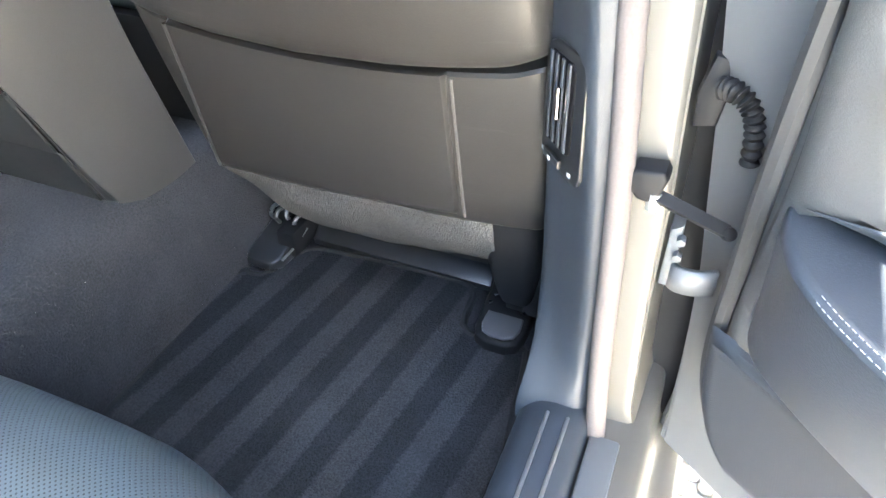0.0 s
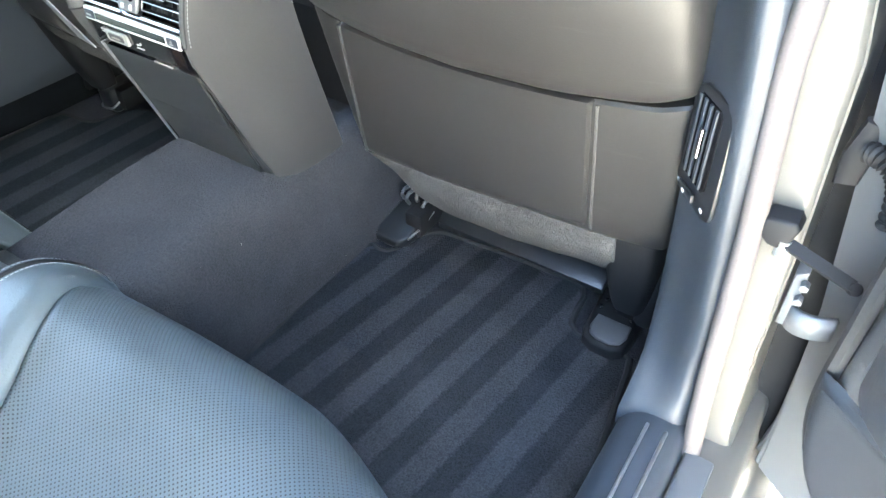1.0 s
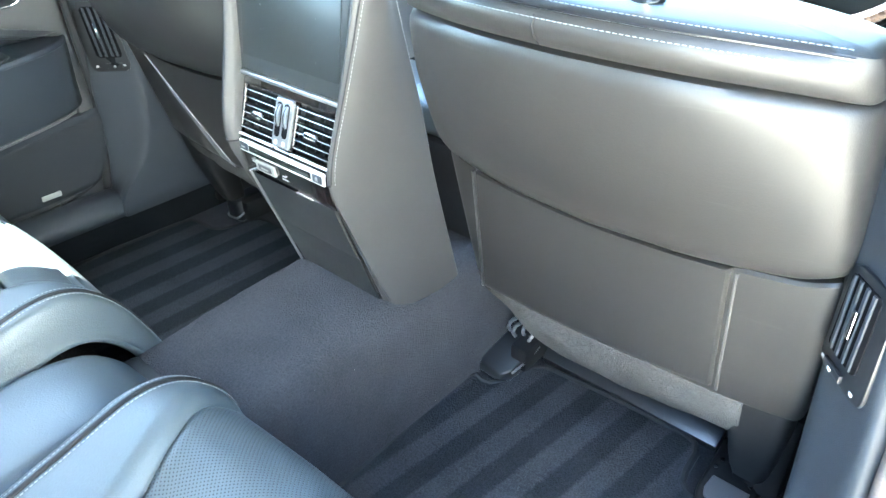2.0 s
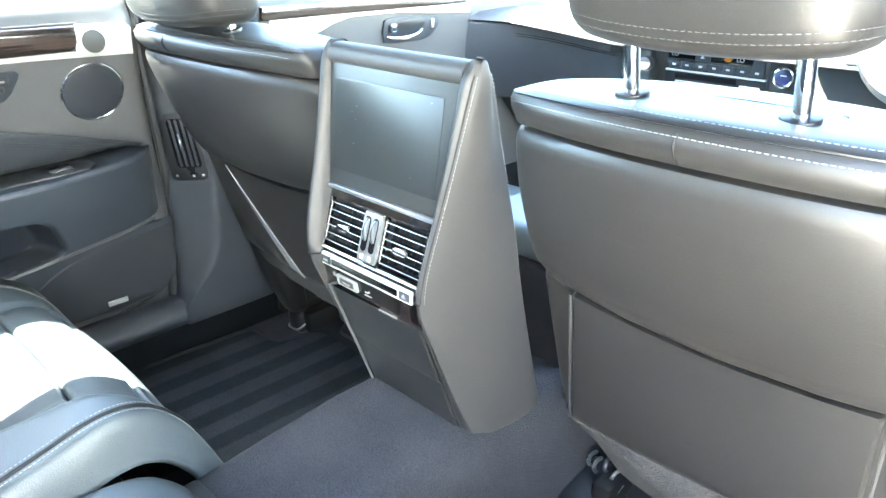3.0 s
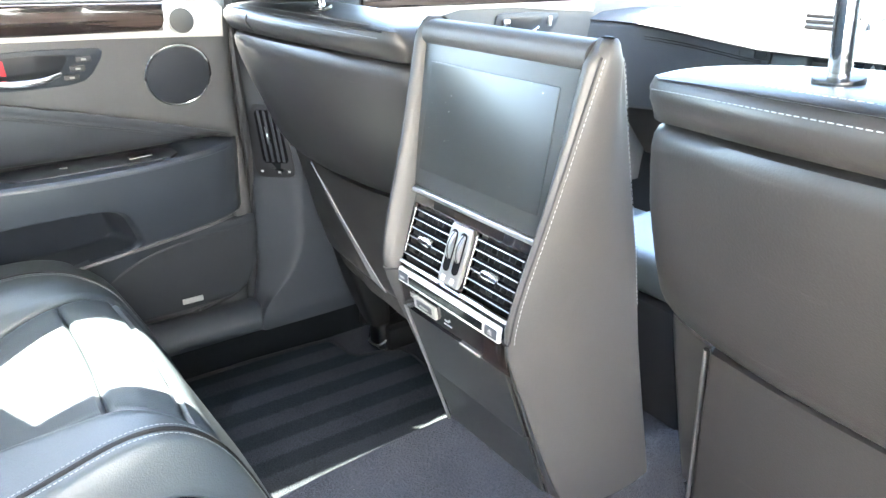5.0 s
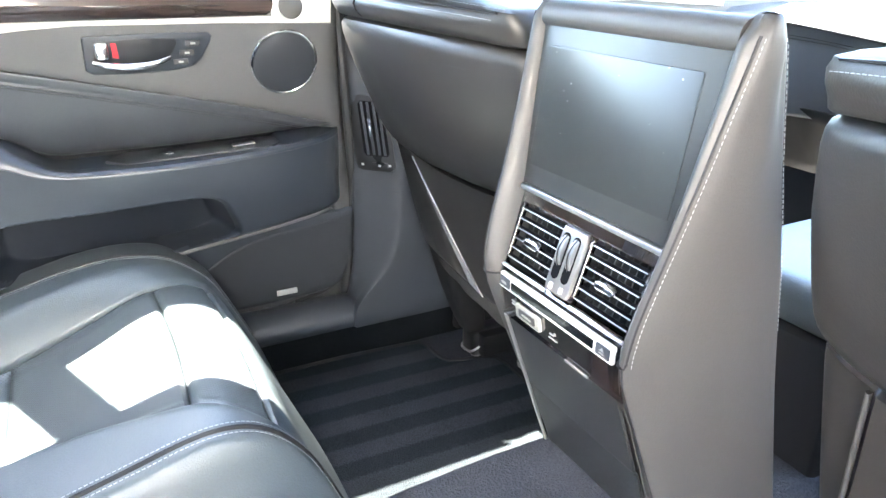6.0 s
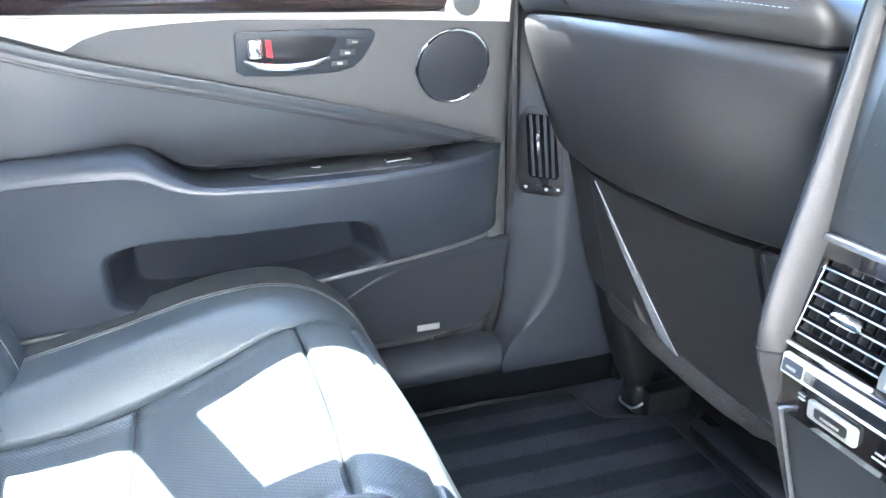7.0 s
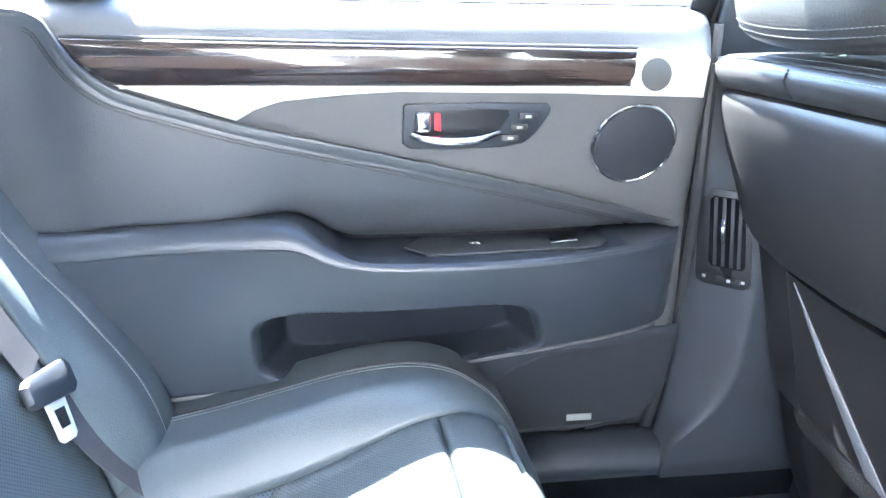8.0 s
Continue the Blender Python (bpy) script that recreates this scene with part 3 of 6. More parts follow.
    for a in (-0.018, -0.007, 0.004, 0.014):
        part("slat", prism([(a - 0.0022, 0.771), (a + 0.0022, 0.771), (a + 0.0022, 0.868), (a - 0.0022, 0.868)], lambda p, b, d: W(p, b, d + 0.0062), 0.0025, 0.0008), PLASTIC_GREY, vent)
    part("slider", prism([(-0.0095, 0.806), (-0.0045, 0.806), (-0.0045, 0.840), (-0.0095, 0.840)], lambda p, b, d: W(p, b, d + 0.0085), 0.004, 0.001), CHROME, vent, "small chrome slider")
    part("thumbwheel", prism([(-0.014, 0.747), (0.016, 0.747), (0.016, 0.757), (-0.014, 0.757)], lambda p, b, d: W(p, b, d + 0.0055), 0.004, 0.001), SATIN_BLACK, vent)
    for a in (-0.032, 0.002, 0.020):
        part("mark", prism([(a - 0.0024, 0.750), (a + 0.0024, 0.750), (a + 0.0024, 0.754), (a - 0.0024, 0.754)], lambda p, b, d: W(p, b, d + (0.0105 if abs(a) < 0.01 else 0.007)), 0.0008, 0), WHITE_MARK, vent)
    return root


pillar(1, "pillar_1")
pillar(-1, "pillar_2")


def car_side(s, name):
    """Painted steel round the rear door opening: pillar jamb, rocker, roof rail."""
    root = thing(name, "champagne pearl painted body side with sill and door jambs", "car body", (s * 0.8, 0.2, 0), kind="structure")
    rings = []
    for z, x in ((0.20, 0.83), (0.34, 0.826), (0.40, 0.815), (0.46, 0.800), (0.60, 0.792), (0.75, 0.788), (0.92, 0.778), (1.10, 0.745), (1.28, 0.63), (1.44, 0.52)):
        c = [(x - 0.05, 0.478), (x - 0.012, 0.478), (x - 0.003, 0.482), (x, 0.49), (x + 0.002, 0.56), (x + 0.004, 0.66), (x - 0.05, 0.66)]
        rings.append([Vector((s * p.x, p.y, z)) for p in smooth_line([Vector(q) for q in c], 2)])
    part("jamb", loft(rings), PAINT, root)
    # Added black sheet: makes the gap by the open door read as shaded.
    part("gap_shade", prism([(0.780, 0.22), (0.875, 0.22), (0.870, 0.95), (0.815, 1.08), (0.70, 1.08)], lambda a, b, d: (s * a, 0.585 + d, b), 0.02, 0.004), UNDER_BLACK, root, "black sheet standing in for shade between the doors")
    prof = smooth_line([Vector(p) for p in ((0.762, 0.20), (0.762, 0.425), (0.768, 0.436), (0.80, 0.438), (0.818, 0.434), (0.828, 0.42), (0.833, 0.36), (0.842, 0.345), (0.862, 0.34), (0.874, 0.325), (0.872, 0.24), (0.85, 0.19))], 4)
    rings = [[Vector((s * p.x, y, p.y)) for p in prof] for y in (-0.65, -0.3, 0.0, 0.3, 0.45, 0.6, 1.5)]
    part("rocker", loft(rings), PAINT, root)
    part("step_cover", box(s * 0.780, 0.20, 0.441, 0.034, 0.49, 0.012, 0.004), PAINT_GREY, root, "pale metallic step cover")
    # Unseen rails, uneven on purpose: wide one shades the open door, other admits sun.
    rail = [(0.63, 0.95, 1.35), (0.645, 0.75, 1.44), (0.652, 0.40, 1.475), (0.652, 0.0, 1.475), (0.652, -0.5, 1.40), (0.66, -0.85, 1.25)] if s > 0 else [(0.63, 0.95, 1.35), (0.56, 0.75, 1.45), (0.445, 0.40, 1.512), (0.445, 0.02, 1.512), (0.51, -0.20, 1.450), (0.585, -0.5, 1.345), (0.64, -0.85, 1.23)]
    part("roof_rail", tube(smooth_line([(s * x, y, z) for x, y, z in rail], 5), 0.028, 10), PAINT, root)
    part("front_pillar", tube(smooth_line([(s * 0.62, 0.93, 1.34), (s * 0.66, 1.2, 1.20), (s * 0.70, 1.55, 1.02)], 5), 0.035, 10), PAINT, root)
    rear = []
    for z, y0, y1, x in ((0.45, -0.62, -1.3, 0.80), (0.8, -0.50, -1.3, 0.80), (1.08, -0.47, -1.25, 0.74), (1.20, -0.52, -1.1, 0.69), (1.30, -0.62, -0.95, 0.63)):
        rear.append([Vector((s * p[0], p[1], z)) for p in ((x, y0), (x, y1), (x - 0.05, y1), (x - 0.05, y0))])
    part("rear_quarter", loft(rear), PAINT, root)
    part("front_wing", box(s * 0.80, 1.75, 0.60, 0.06, 0.8, 0.75, 0.02), PAINT, root)
    return root


body_right = car_side(1, "body_side_1")
car_side(-1, "body_side_2")

# Unseen roof: widened over the open door for shade, narrowed opposite for sun.
def roof_at(u, v):
    y = -0.85 + 1.65 * v
    hw = at_line([(-0.85, 0.62), (-0.5, 0.575), (-0.2, 0.505), (0.02, 0.440), (0.4, 0.440), (0.8, 0.54)], y)
    z = at_line([(-0.85, 1.27), (-0.5, 1.365), (-0.2, 1.435), (0.05, 1.465), (0.4, 1.465), (0.8, 1.43)], y)
    return Vector((-hw + (hw + 0.655) * u, y, z + 0.015 + 0.03 * math.sin(math.pi * u)))


roof = patch(roof_at, 20, 30)
single("ceiling", roof, HEADLINER, "grey cloth headliner under the unseen roof, shaped to steer sunlight", "ceiling", kind="structure", solid=-0.04)
shelf = box(0, -0.95, 0.98, 1.46, 0.8, 0.05, 0.01)
single("parcel_shelf", shelf, TRIM, "dark trimmed parcel shelf behind the rear seat", "shelf", kind="structure")
single("wall_rear", box(0, -1.38, 0.7, 1.62, 0.06, 0.8, 0.02), PAINT, "painted rear bulkhead of the car", "car body", kind="structure")
single("wall_front", box(0, 1.95, 0.62, 1.6, 0.06, 0.8, 0.02), PLASTIC, "dark bulkhead behind the dashboard", "car body", kind="structure")


def pane(name, pts, label):
    bm = bmesh.new()
    bm.faces.new([bm.verts.new(p) for p in pts])
    ob = single(name, bm, GLASS, label, "window", kind="structure", smooth=False)
    return ob


pane("window_1", [(-0.55, 0.82, 1.43), (0.55, 0.82, 1.43), (0.72, 1.72, 0.99), (-0.72, 1.72, 0.99)], "clear sloping windscreen glass")
pane("window_2", [(-0.60, -0.85, 1.29), (0.60, -0.85, 1.29), (0.68, -1.30, 1.02), (-0.68, -1.30, 1.02)], "sloping rear window glass")


# ---- front seats ----
SEAT_X = 0.408


def seat_plane(h):
    return 0.510 - 0.273 * (h - 0.811)


def seat_ring(h_of, hw, d0, d1, e=5.0, n=72, cx=0.4225, crown=0.0):
    """A flattened ring round the backrest; h_of gives its height at x."""
    out = []
    for k in range(n):
        a = 2 * math.pi * k / n
        c, s = math.cos(a), math.sin(a)
        x = hw * math.copysign(abs(c) ** (2 / e), c)
        d = (d0 + d1) / 2 + (d1 - d0) / 2 * math.copysign(abs(s) ** (2 / e), s)
        if s < 0:
            d += crown * (x / hw) ** 2 * abs(s)
        h = h_of(x) if callable(h_of) else h_of
        mirrored = PLACED[0].determinant() < 0
        wide = 1.17 if x < 0 and mirrored else 0.945 + (0.06 * step(0.90, 1.02, h) if mirrored else 0.0)
        out.append(Vector((cx + wide * x, seat_plane(h) + d, h)))
    return out


def front_seat(label):
    side = 1 if PLACED[0].determinant() > 0 else -1
    root = thing("front_seat", label, "car seat", (side * SEAT_X, 0.75, FLOOR_Z), "front seats")
    P = placed_part
    def low(x):
        return 0.8165 + 0.010 * (x / 0.2) ** 2 + 0.006 * step(0.210, 0.250, abs(x))
    # lower shell of the back, square-shouldered, with crisp edges and a groove above it
    rings = [seat_ring(h, hw, d0, 0.14, 8, crown=0.018) for h, hw, d0 in ((0.590, 0.215, 0.040), (0.591, 0.240, 0.006), (0.595, 0.246, -0.004), (0.602, 0.2485, -0.009), (0.66, 0.250, -0.010), (0.74, 0.251, -0.010))]
    for drop, hw, d0 in ((0.026, 0.251, -0.010), (0.016, 0.2505, -0.009), (0.012, 0.2495, -0.005), (0.010, 0.247, 0.004), (0.009, 0.240, 0.034), (-0.03, 0.236, 0.032)):
        rings.append(seat_ring(lambda x, drop=drop: low(x) - drop, hw, d0, 0.14, 8, crown=0.018))
    P("back_shell", loft(rings), LEATHER_BACK, root)

    # overhanging upper panel with a bowed lower edge
    rings = []
    for up, hw, d0 in ((0.010, 0.236, 0.030), (0.001, 0.242, 0.010), (0.0, 0.246, -0.014), (0.0015, 0.249, -0.026), (0.005, 0.251, -0.033), (0.011, 0.252, -0.038), (0.025, 0.2525, -0.044), (0.06, 0.252, -0.053), (0.10, 0.250, -0.063), (0.14, 0.248, -0.072), (0.18, 0.245, -0.078), (0.202, 0.2435, -0.080), (0.214, 0.242, -0.079), (0.2215, 0.2405, -0.074), (0.2245, 0.238, -0.066), (0.2252, 0.229, -0.036)):
        def height(x, up=up):
            a = low(x)
            return a + up / 0.222 * (1.024 - 0.013 * (x / 0.24) ** 2 - a)
        rings.append(seat_ring(height, hw, d0, 0.14, 5.4 - 1.6 * up / 0.222, crown=0.026 + 0.032 * up / 0.222))
    P("upper_panel", loft(rings), LEATHER_BACK, root)

    # padded top band
    rings = []
    for h, hw, d0, d1 in ((1.020, 0.224, -0.036, 0.10), (1.0270, 0.231, -0.058, 0.10), (1.0278, 0.2365, -0.070, 0.10), (1.0305, 0.2395, -0.078, 0.12), (1.038, 0.2410, -0.083, 0.14), (1.047, 0.2405, -0.085, 0.13), (1.056, 0.238, -0.081, 0.11), (1.063, 0.233, -0.071, 0.085), (1.0660, 0.220, -0.052, 0.066), (1.0668, 0.18, -0.030, 0.046), (1.0668, 0.08, -0.006, 0.024)):
        rings.append(seat_ring(lambda x, h=h: h - 0.013 * (x / 0.24) ** 2, hw, d0, d1, 3.6, crown=0.056))
    P("top_band", loft(rings), LEATHER_BACK, root)
    edge = seat_ring(lambda x: 1.0605 - 0.013 * (x / 0.24) ** 2, 0.2346, -0.0741, 0.092, 3.6, 200, crown=0.056)
    rear = [p + Vector((0, -0.0012, 0.0010)) for p in edge[100:]]
    for dz, dy in ((0.0034, 0.0105), (-0.0065, -0.0062)):
        P("stitching", stitches([p + Vector((0, dy, dz)) for p in rear[15:-15]], 0.0032, 0.0018, 0.00034), THREAD_PALE, root, "pale thread stitching")
    P("seam", tube([p + Vector((0, 0.001, 0)) for p in rear[15:-15]], 0.0012, 6), SATIN_BLACK, root)
    P("seam", tube([Vector((SEAT_X + 0.004, seat_plane(h) - 0.0868 + d, h)) for h, d in ((1.028, 0.020), (1.032, 0.0095), (1.040, 0.0025), (1.048, 0.0015), (1.057, 0.007))], 0.0011, 6), UNDER_BLACK, root)

    # map pocket flap
    def flap(u, v):
        x0, x1 = 0.240 - 0.030 * (1 - v), 0.565 - 0.004 * (1 - v)
        x = x0 + (x1 - x0) * u
        top = low((x - 0.4225) / 0.945) - 0.009
        low_end = 0.607 - 0.022 * (1 - u)
        h = low_end + (top - low_end) * v
        e = min(u, 1 - u) * 0.32
        eb = v * 0.2
        d = -0.010 + 0.018 * ((x - SEAT_X) / 0.25) ** 2 - 0.007 * step(0, 0.006, e) * step(0, 0.008, eb) + 0.012 * step(0.965, 1.0, v) ** 2
        return Vector((x, seat_plane(h) + d + 0.002, h))
    P("pocket_flap", patch(flap, 60, 40), LEATHER_BACK, root, "leather map pocket flap", solid=0.004)
    for u in (-0.012, 1.010):
        P("piping", tube([flap(min(1, max(0, u)), k / 20 * 0.96) + Vector((0.0035 if u > 0.5 else -0.0035, -0.0005, 0)) for k in range(21)], 0.0024, 8), PIPING, root)

    strip = [flap(0.930, 0.95), flap(0.790, 0.55), flap(0.605, 0.06), flap(0.50, 0.02), flap(0.725, 0.52)]
    if side < 0:
        P("pocket_edge", prism([(p.x, p.z) for p in strip], lambda a, b, d: (a, seat_plane(b) - 0.0145 + 0.018 * ((a - SEAT_X) / 0.25) ** 2 - d, b), 0.003, 0.0006), POCKET_STRIP, root, "pale edge of the slack map pocket")

    # felt skirt and the seat cushion
    def skirt(u, v):
        x = 0.196 + 0.398 * u + 0.030 * (1 - u) ** 2 * v
        h = 0.592 + 0.018 * u - ((0.100 if side > 0 else 0.062) * step(-0.10, 0.22, u) + 0.010 * math.sin(3 * u)) * v
        d = 0.004 + 0.018 * ((x - SEAT_X) / 0.25) ** 2 - 0.004 * math.sin(math.pi * v) + 0.020 * v ** 3 + 0.004 * noise.noise(Vector((x * 18, h * 30, 0)))
        return Vector((x, seat_plane(h) + d, h))
    P("skirt", patch(skirt, 60, 20), FELT, root, "grey felt skirt under the back", solid=0.006)
    rings = []
    for z, k in ((0.44, 0.90), (0.46, 0.97), (0.52, 1.0), (0.58, 0.99), (0.605, 0.95), (0.615, 0.85)):
        rings.append(super_ring(SEAT_X, 0.97, 0.25 * k, 0.28 * k, 5, 40, z))
    P("seat_cushion", loft(rings), LEATHER, root, "black leather seat cushion")
    rings = [seat_ring(h, hw, 0.10, d1, 4) for h, hw, d1 in ((0.56, 0.21, 0.17), (0.62, 0.23, 0.21), (0.80, 0.235, 0.22), (0.95, 0.225, 0.20), (1.0, 0.19, 0.16))]
    P("backrest", loft(rings), LEATHER, root, "black leather backrest")
    # side shield, rail and rail covers
    P("side_shield", prism([(0.64, 0.40), (1.10, 0.42), (1.10, 0.52), (0.70, 0.55), (0.65, 0.54)], lambda a, b, d: (SEAT_X + 0.215 + d, a, b), 0.035, 0.01), UNDER_BLACK, root)
    rings = [super_ring(0.612, 0.640 - 0.27 * (z - 0.5), 0.036 * k, 0.036 * k, 4.5, 32, z) for z, k in ((0.41, 0.60), (0.43, 0.72), (0.47, 0.86), (0.52, 0.97), (0.56, 1.0), (0.60, 1.0))]
    P("hinge_cover", loft(rings), UNDER_BLACK, root, "black plastic hinge cover")
    P("hinge_tab", box(0.590, 0.5875, 0.588, 0.030, 0.006, 0.020, 0.003), UNDER_BLACK, root)
    for x in (0.205, 0.605):
        P("rail", box(x, 0.88, 0.365, 0.035, 0.40, 0.05, 0.006), UNDER_BLACK, root, "black seat rail")
    if side > 0:
        shoe = [(0.556, 0.640), (0.562, 0.622), (0.580, 0.612), (0.610, 0.612), (0.626, 0.622), (0.632, 0.645), (0.634, 0.740), (0.552, 0.740)]
        P("rail_cover", prism(shoe, lambda a, b, d: (a, b, 0.330 + d + 0.55 * d * (b - 0.61) / 0.13), 0.026, 0.007, 3), UNDER_BLACK, root, "black rail end cover")
        P("rail_pad", prism([(0.566, 0.640), (0.571, 0.626), (0.585, 0.620), (0.606, 0.620), (0.619, 0.627), (0.624, 0.642), (0.622, 0.664), (0.568, 0.664)], lambda a, b, d: (a, b, 0.353 + d + 0.10 * (b - 0.61)), 0.008, 0.003, 3), SATIN_GREY, root, "satin grey rail pad")
        for x, y in ((0.566, 0.676), (0.569, 0.694), (0.593, 0.690), (0.618, 0.672), (0.622, 0.692)):
            P("clip", box(x, y, 0.369, 0.007, 0.006, 0.006, 0.0015, rot=Euler((0, 0, x * 40)).to_matrix()), CHROME, root)
    else:
        P("rail_cover", box(0.634, 0.712, 0.362, 0.056, 0.090, 0.062, 0.014, 4), SATIN_BLACK, root, "black rail end cover")
        # Thin silver line along the edge of the black cover.
        P("rail_lip", tube(smooth_line([(0.661, 0.690, 0.352), (0.650, 0.664, 0.347), (0.628, 0.662, 0.346), (0.608, 0.668, 0.352), (0.603, 0.700, 0.372)], 5), 0.0024, 8), SLAT_SILVER, root, "bright silver edge")
    P("rail_cover", prism([(0.145, 0.655), (0.152, 0.642), (0.196, 0.640), (0.210, 0.655), (0.218, 0.720), (0.205, 0.752), (0.150, 0.752)], lambda a, b, d: (a, b, 0.334 + d * (0.45 + 6.0 * (b - 0.64))), 0.042, 0.006, 3), SATIN_BLACK, root, "glossy black rail end cover")
    P("rail_lip", tube([(0.212, 0.655, 0.353), (0.219, 0.690, 0.362), (0.222, 0.722, 0.376)], 0.0022, 8), SLAT_SILVER, root, "bright silver edge")
    for x, y, z, turn in ((0.158, 0.722, 0.398, 0.3), (0.176, 0.712, 0.400, 0.1), (0.192, 0.722, 0.400, -0.3), (0.206, 0.716, 0.394, 0.5)):
        P("bracket", tube(smooth_line([(x, y, z - 0.018), (x + 0.004 * turn, y - 0.008, z - 0.004), (x + 0.010 * turn, y - 0.002, z + 0.006), (x + 0.012 * turn, y + 0.012, z + 0.004)], 4), 0.0036, 8), DARK_METAL, root, "small steel bracket")
    P("seat_base", box(0.405, 1.00, 0.400, 0.36, 0.48, 0.11, 0.01), UNDER_BLACK, root, "black seat frame under the cushion")
    P("cross_bar", prism([(0.736, 0.332), (0.734, 0.345), (0.745, 0.356), (0.775, 0.376), (0.80, 0.378), (0.80, 0.332)], lambda a, b, d: (0.222 + d, a, b), 0.325, 0.004), SATIN_BLACK, root, "black cross bar cover between the rails")

    # headrest, pushed lower on the passenger side
    sink = 0.0 if side > 0 else 0.040
    hx, hw = (0.417, 0.109) if side > 0 else (0.382, 0.129)
    def post_y(z):
        return 0.424 - 0.20 * (z - 1.069)
    for x in (0.338, 0.474) if side > 0 else (0.316, 0.448):
        P("headrest_post", tube([(x, post_y(z), z) for z in (1.04, 1.07, 1.10, 1.16)], 0.0065, 14), CHROME, root, "chrome headrest post")
        P("post_collar", disc((x, post_y(1.067), 1.067), (0, -0.22, 1), 0.0145, 0.005), SATIN_BLACK, root)
    def head_ring(s, grow, n):
        k = max(0.25, (1 - abs(2 * s - 1) ** 6) ** (1 / 6)) if 0 < s < 1 else 0.25
        z = 1.112 - sink + 0.185 * s
        lean = -0.10 * (z - 1.1)
        return [Vector((p.x, p.y + lean, z + 0.012 * ((p.x - hx) / 0.13) ** 2 * (1 - s))) for p in super_ring(hx, 0.398, hw * (0.55 + 0.45 * k) + grow, 0.062 * k + grow, 3.6, n, 0)]
    rings = [head_ring(0.5 - 0.5 * math.cos(math.pi * t / 22), 0.0, 48) for t in range(23)]
    head = P("headrest", loft(rings), LEATHER_BACK, root, "padded leather headrest")
    for s in (0.065, 0.10):
        loop = head_ring(s, 0.0004, 120)
        P("stitching", stitches(loop[58:] + loop[:2]), THREAD, head, "pale thread stitching")
    return root


front_seat("dark grey leather driver's seat with map pocket and headrest")
PLACED[0] = MIRROR
front_seat("dark grey leather passenger seat with sunlit shoulder")
PLACED[0] = Matrix.Identity(4)


# ---- rear console with screen ----
CX = 0.008
SEAM_Y = [(0.550, 0.482), (0.575, 0.469), (0.60, 0.456), (0.66, 0.431), (0.72, 0.407), (0.775, 0.384), (0.80, 0.377), (0.83, 0.379), (0.86, 0.386), (0.90, 0.398), (0.95, 0.412), (1.0, 0.425), (1.04, 0.435), (1.056, 0.4395), (1.064, 0.444)]
SEAM_X = [(0.550, 0.101), (0.60, 0.101), (0.70, 0.101), (0.775, 0.103), (0.80, 0.106), (0.86, 0.111), (0.92, 0.116), (1.0, 0.123), (1.056, 0.128), (1.064, 0.126)]
INNER_Y = [(0.550, 0.474), (0.59, 0.4585), (0.706, 0.4175), (0.742, 0.402), (0.756, 0.395), (0.797, 0.3885), (0.84, 0.402), (0.888, 0.416), (0.95, 0.4275), (1.048, 0.4425), (1.064, 0.447)]
INNER_X = [(0.550, 0.086), (0.70, 0.086), (0.754, 0.0885), (0.80, 0.091), (0.888, 0.098), (0.95, 0.104), (1.05, 0.111), (1.064, 0.112)]
BACK_Y = [(0.550, 0.613), (0.743, 0.560), (0.861, 0.532), (0.963, 0.502), (1.03, 0.485), (1.050, 0.480), (1.064, 0.472)]
BACK_X = [(0.550, 0.119), (0.8, 0.122), (0.9, 0.125), (1.05, 0.128), (1.064, 0.125)]


def face_y(z):
    """The rear face of the console: screen above, vents leaning out, trim tucking in."""
    if z > 0.889:
        return 0.4185 + 0.16 * (z - 0.889)
    return 0.3885 + (0.327 * (z - 0.797) if z > 0.797 else 0.14 * (0.797 - z))


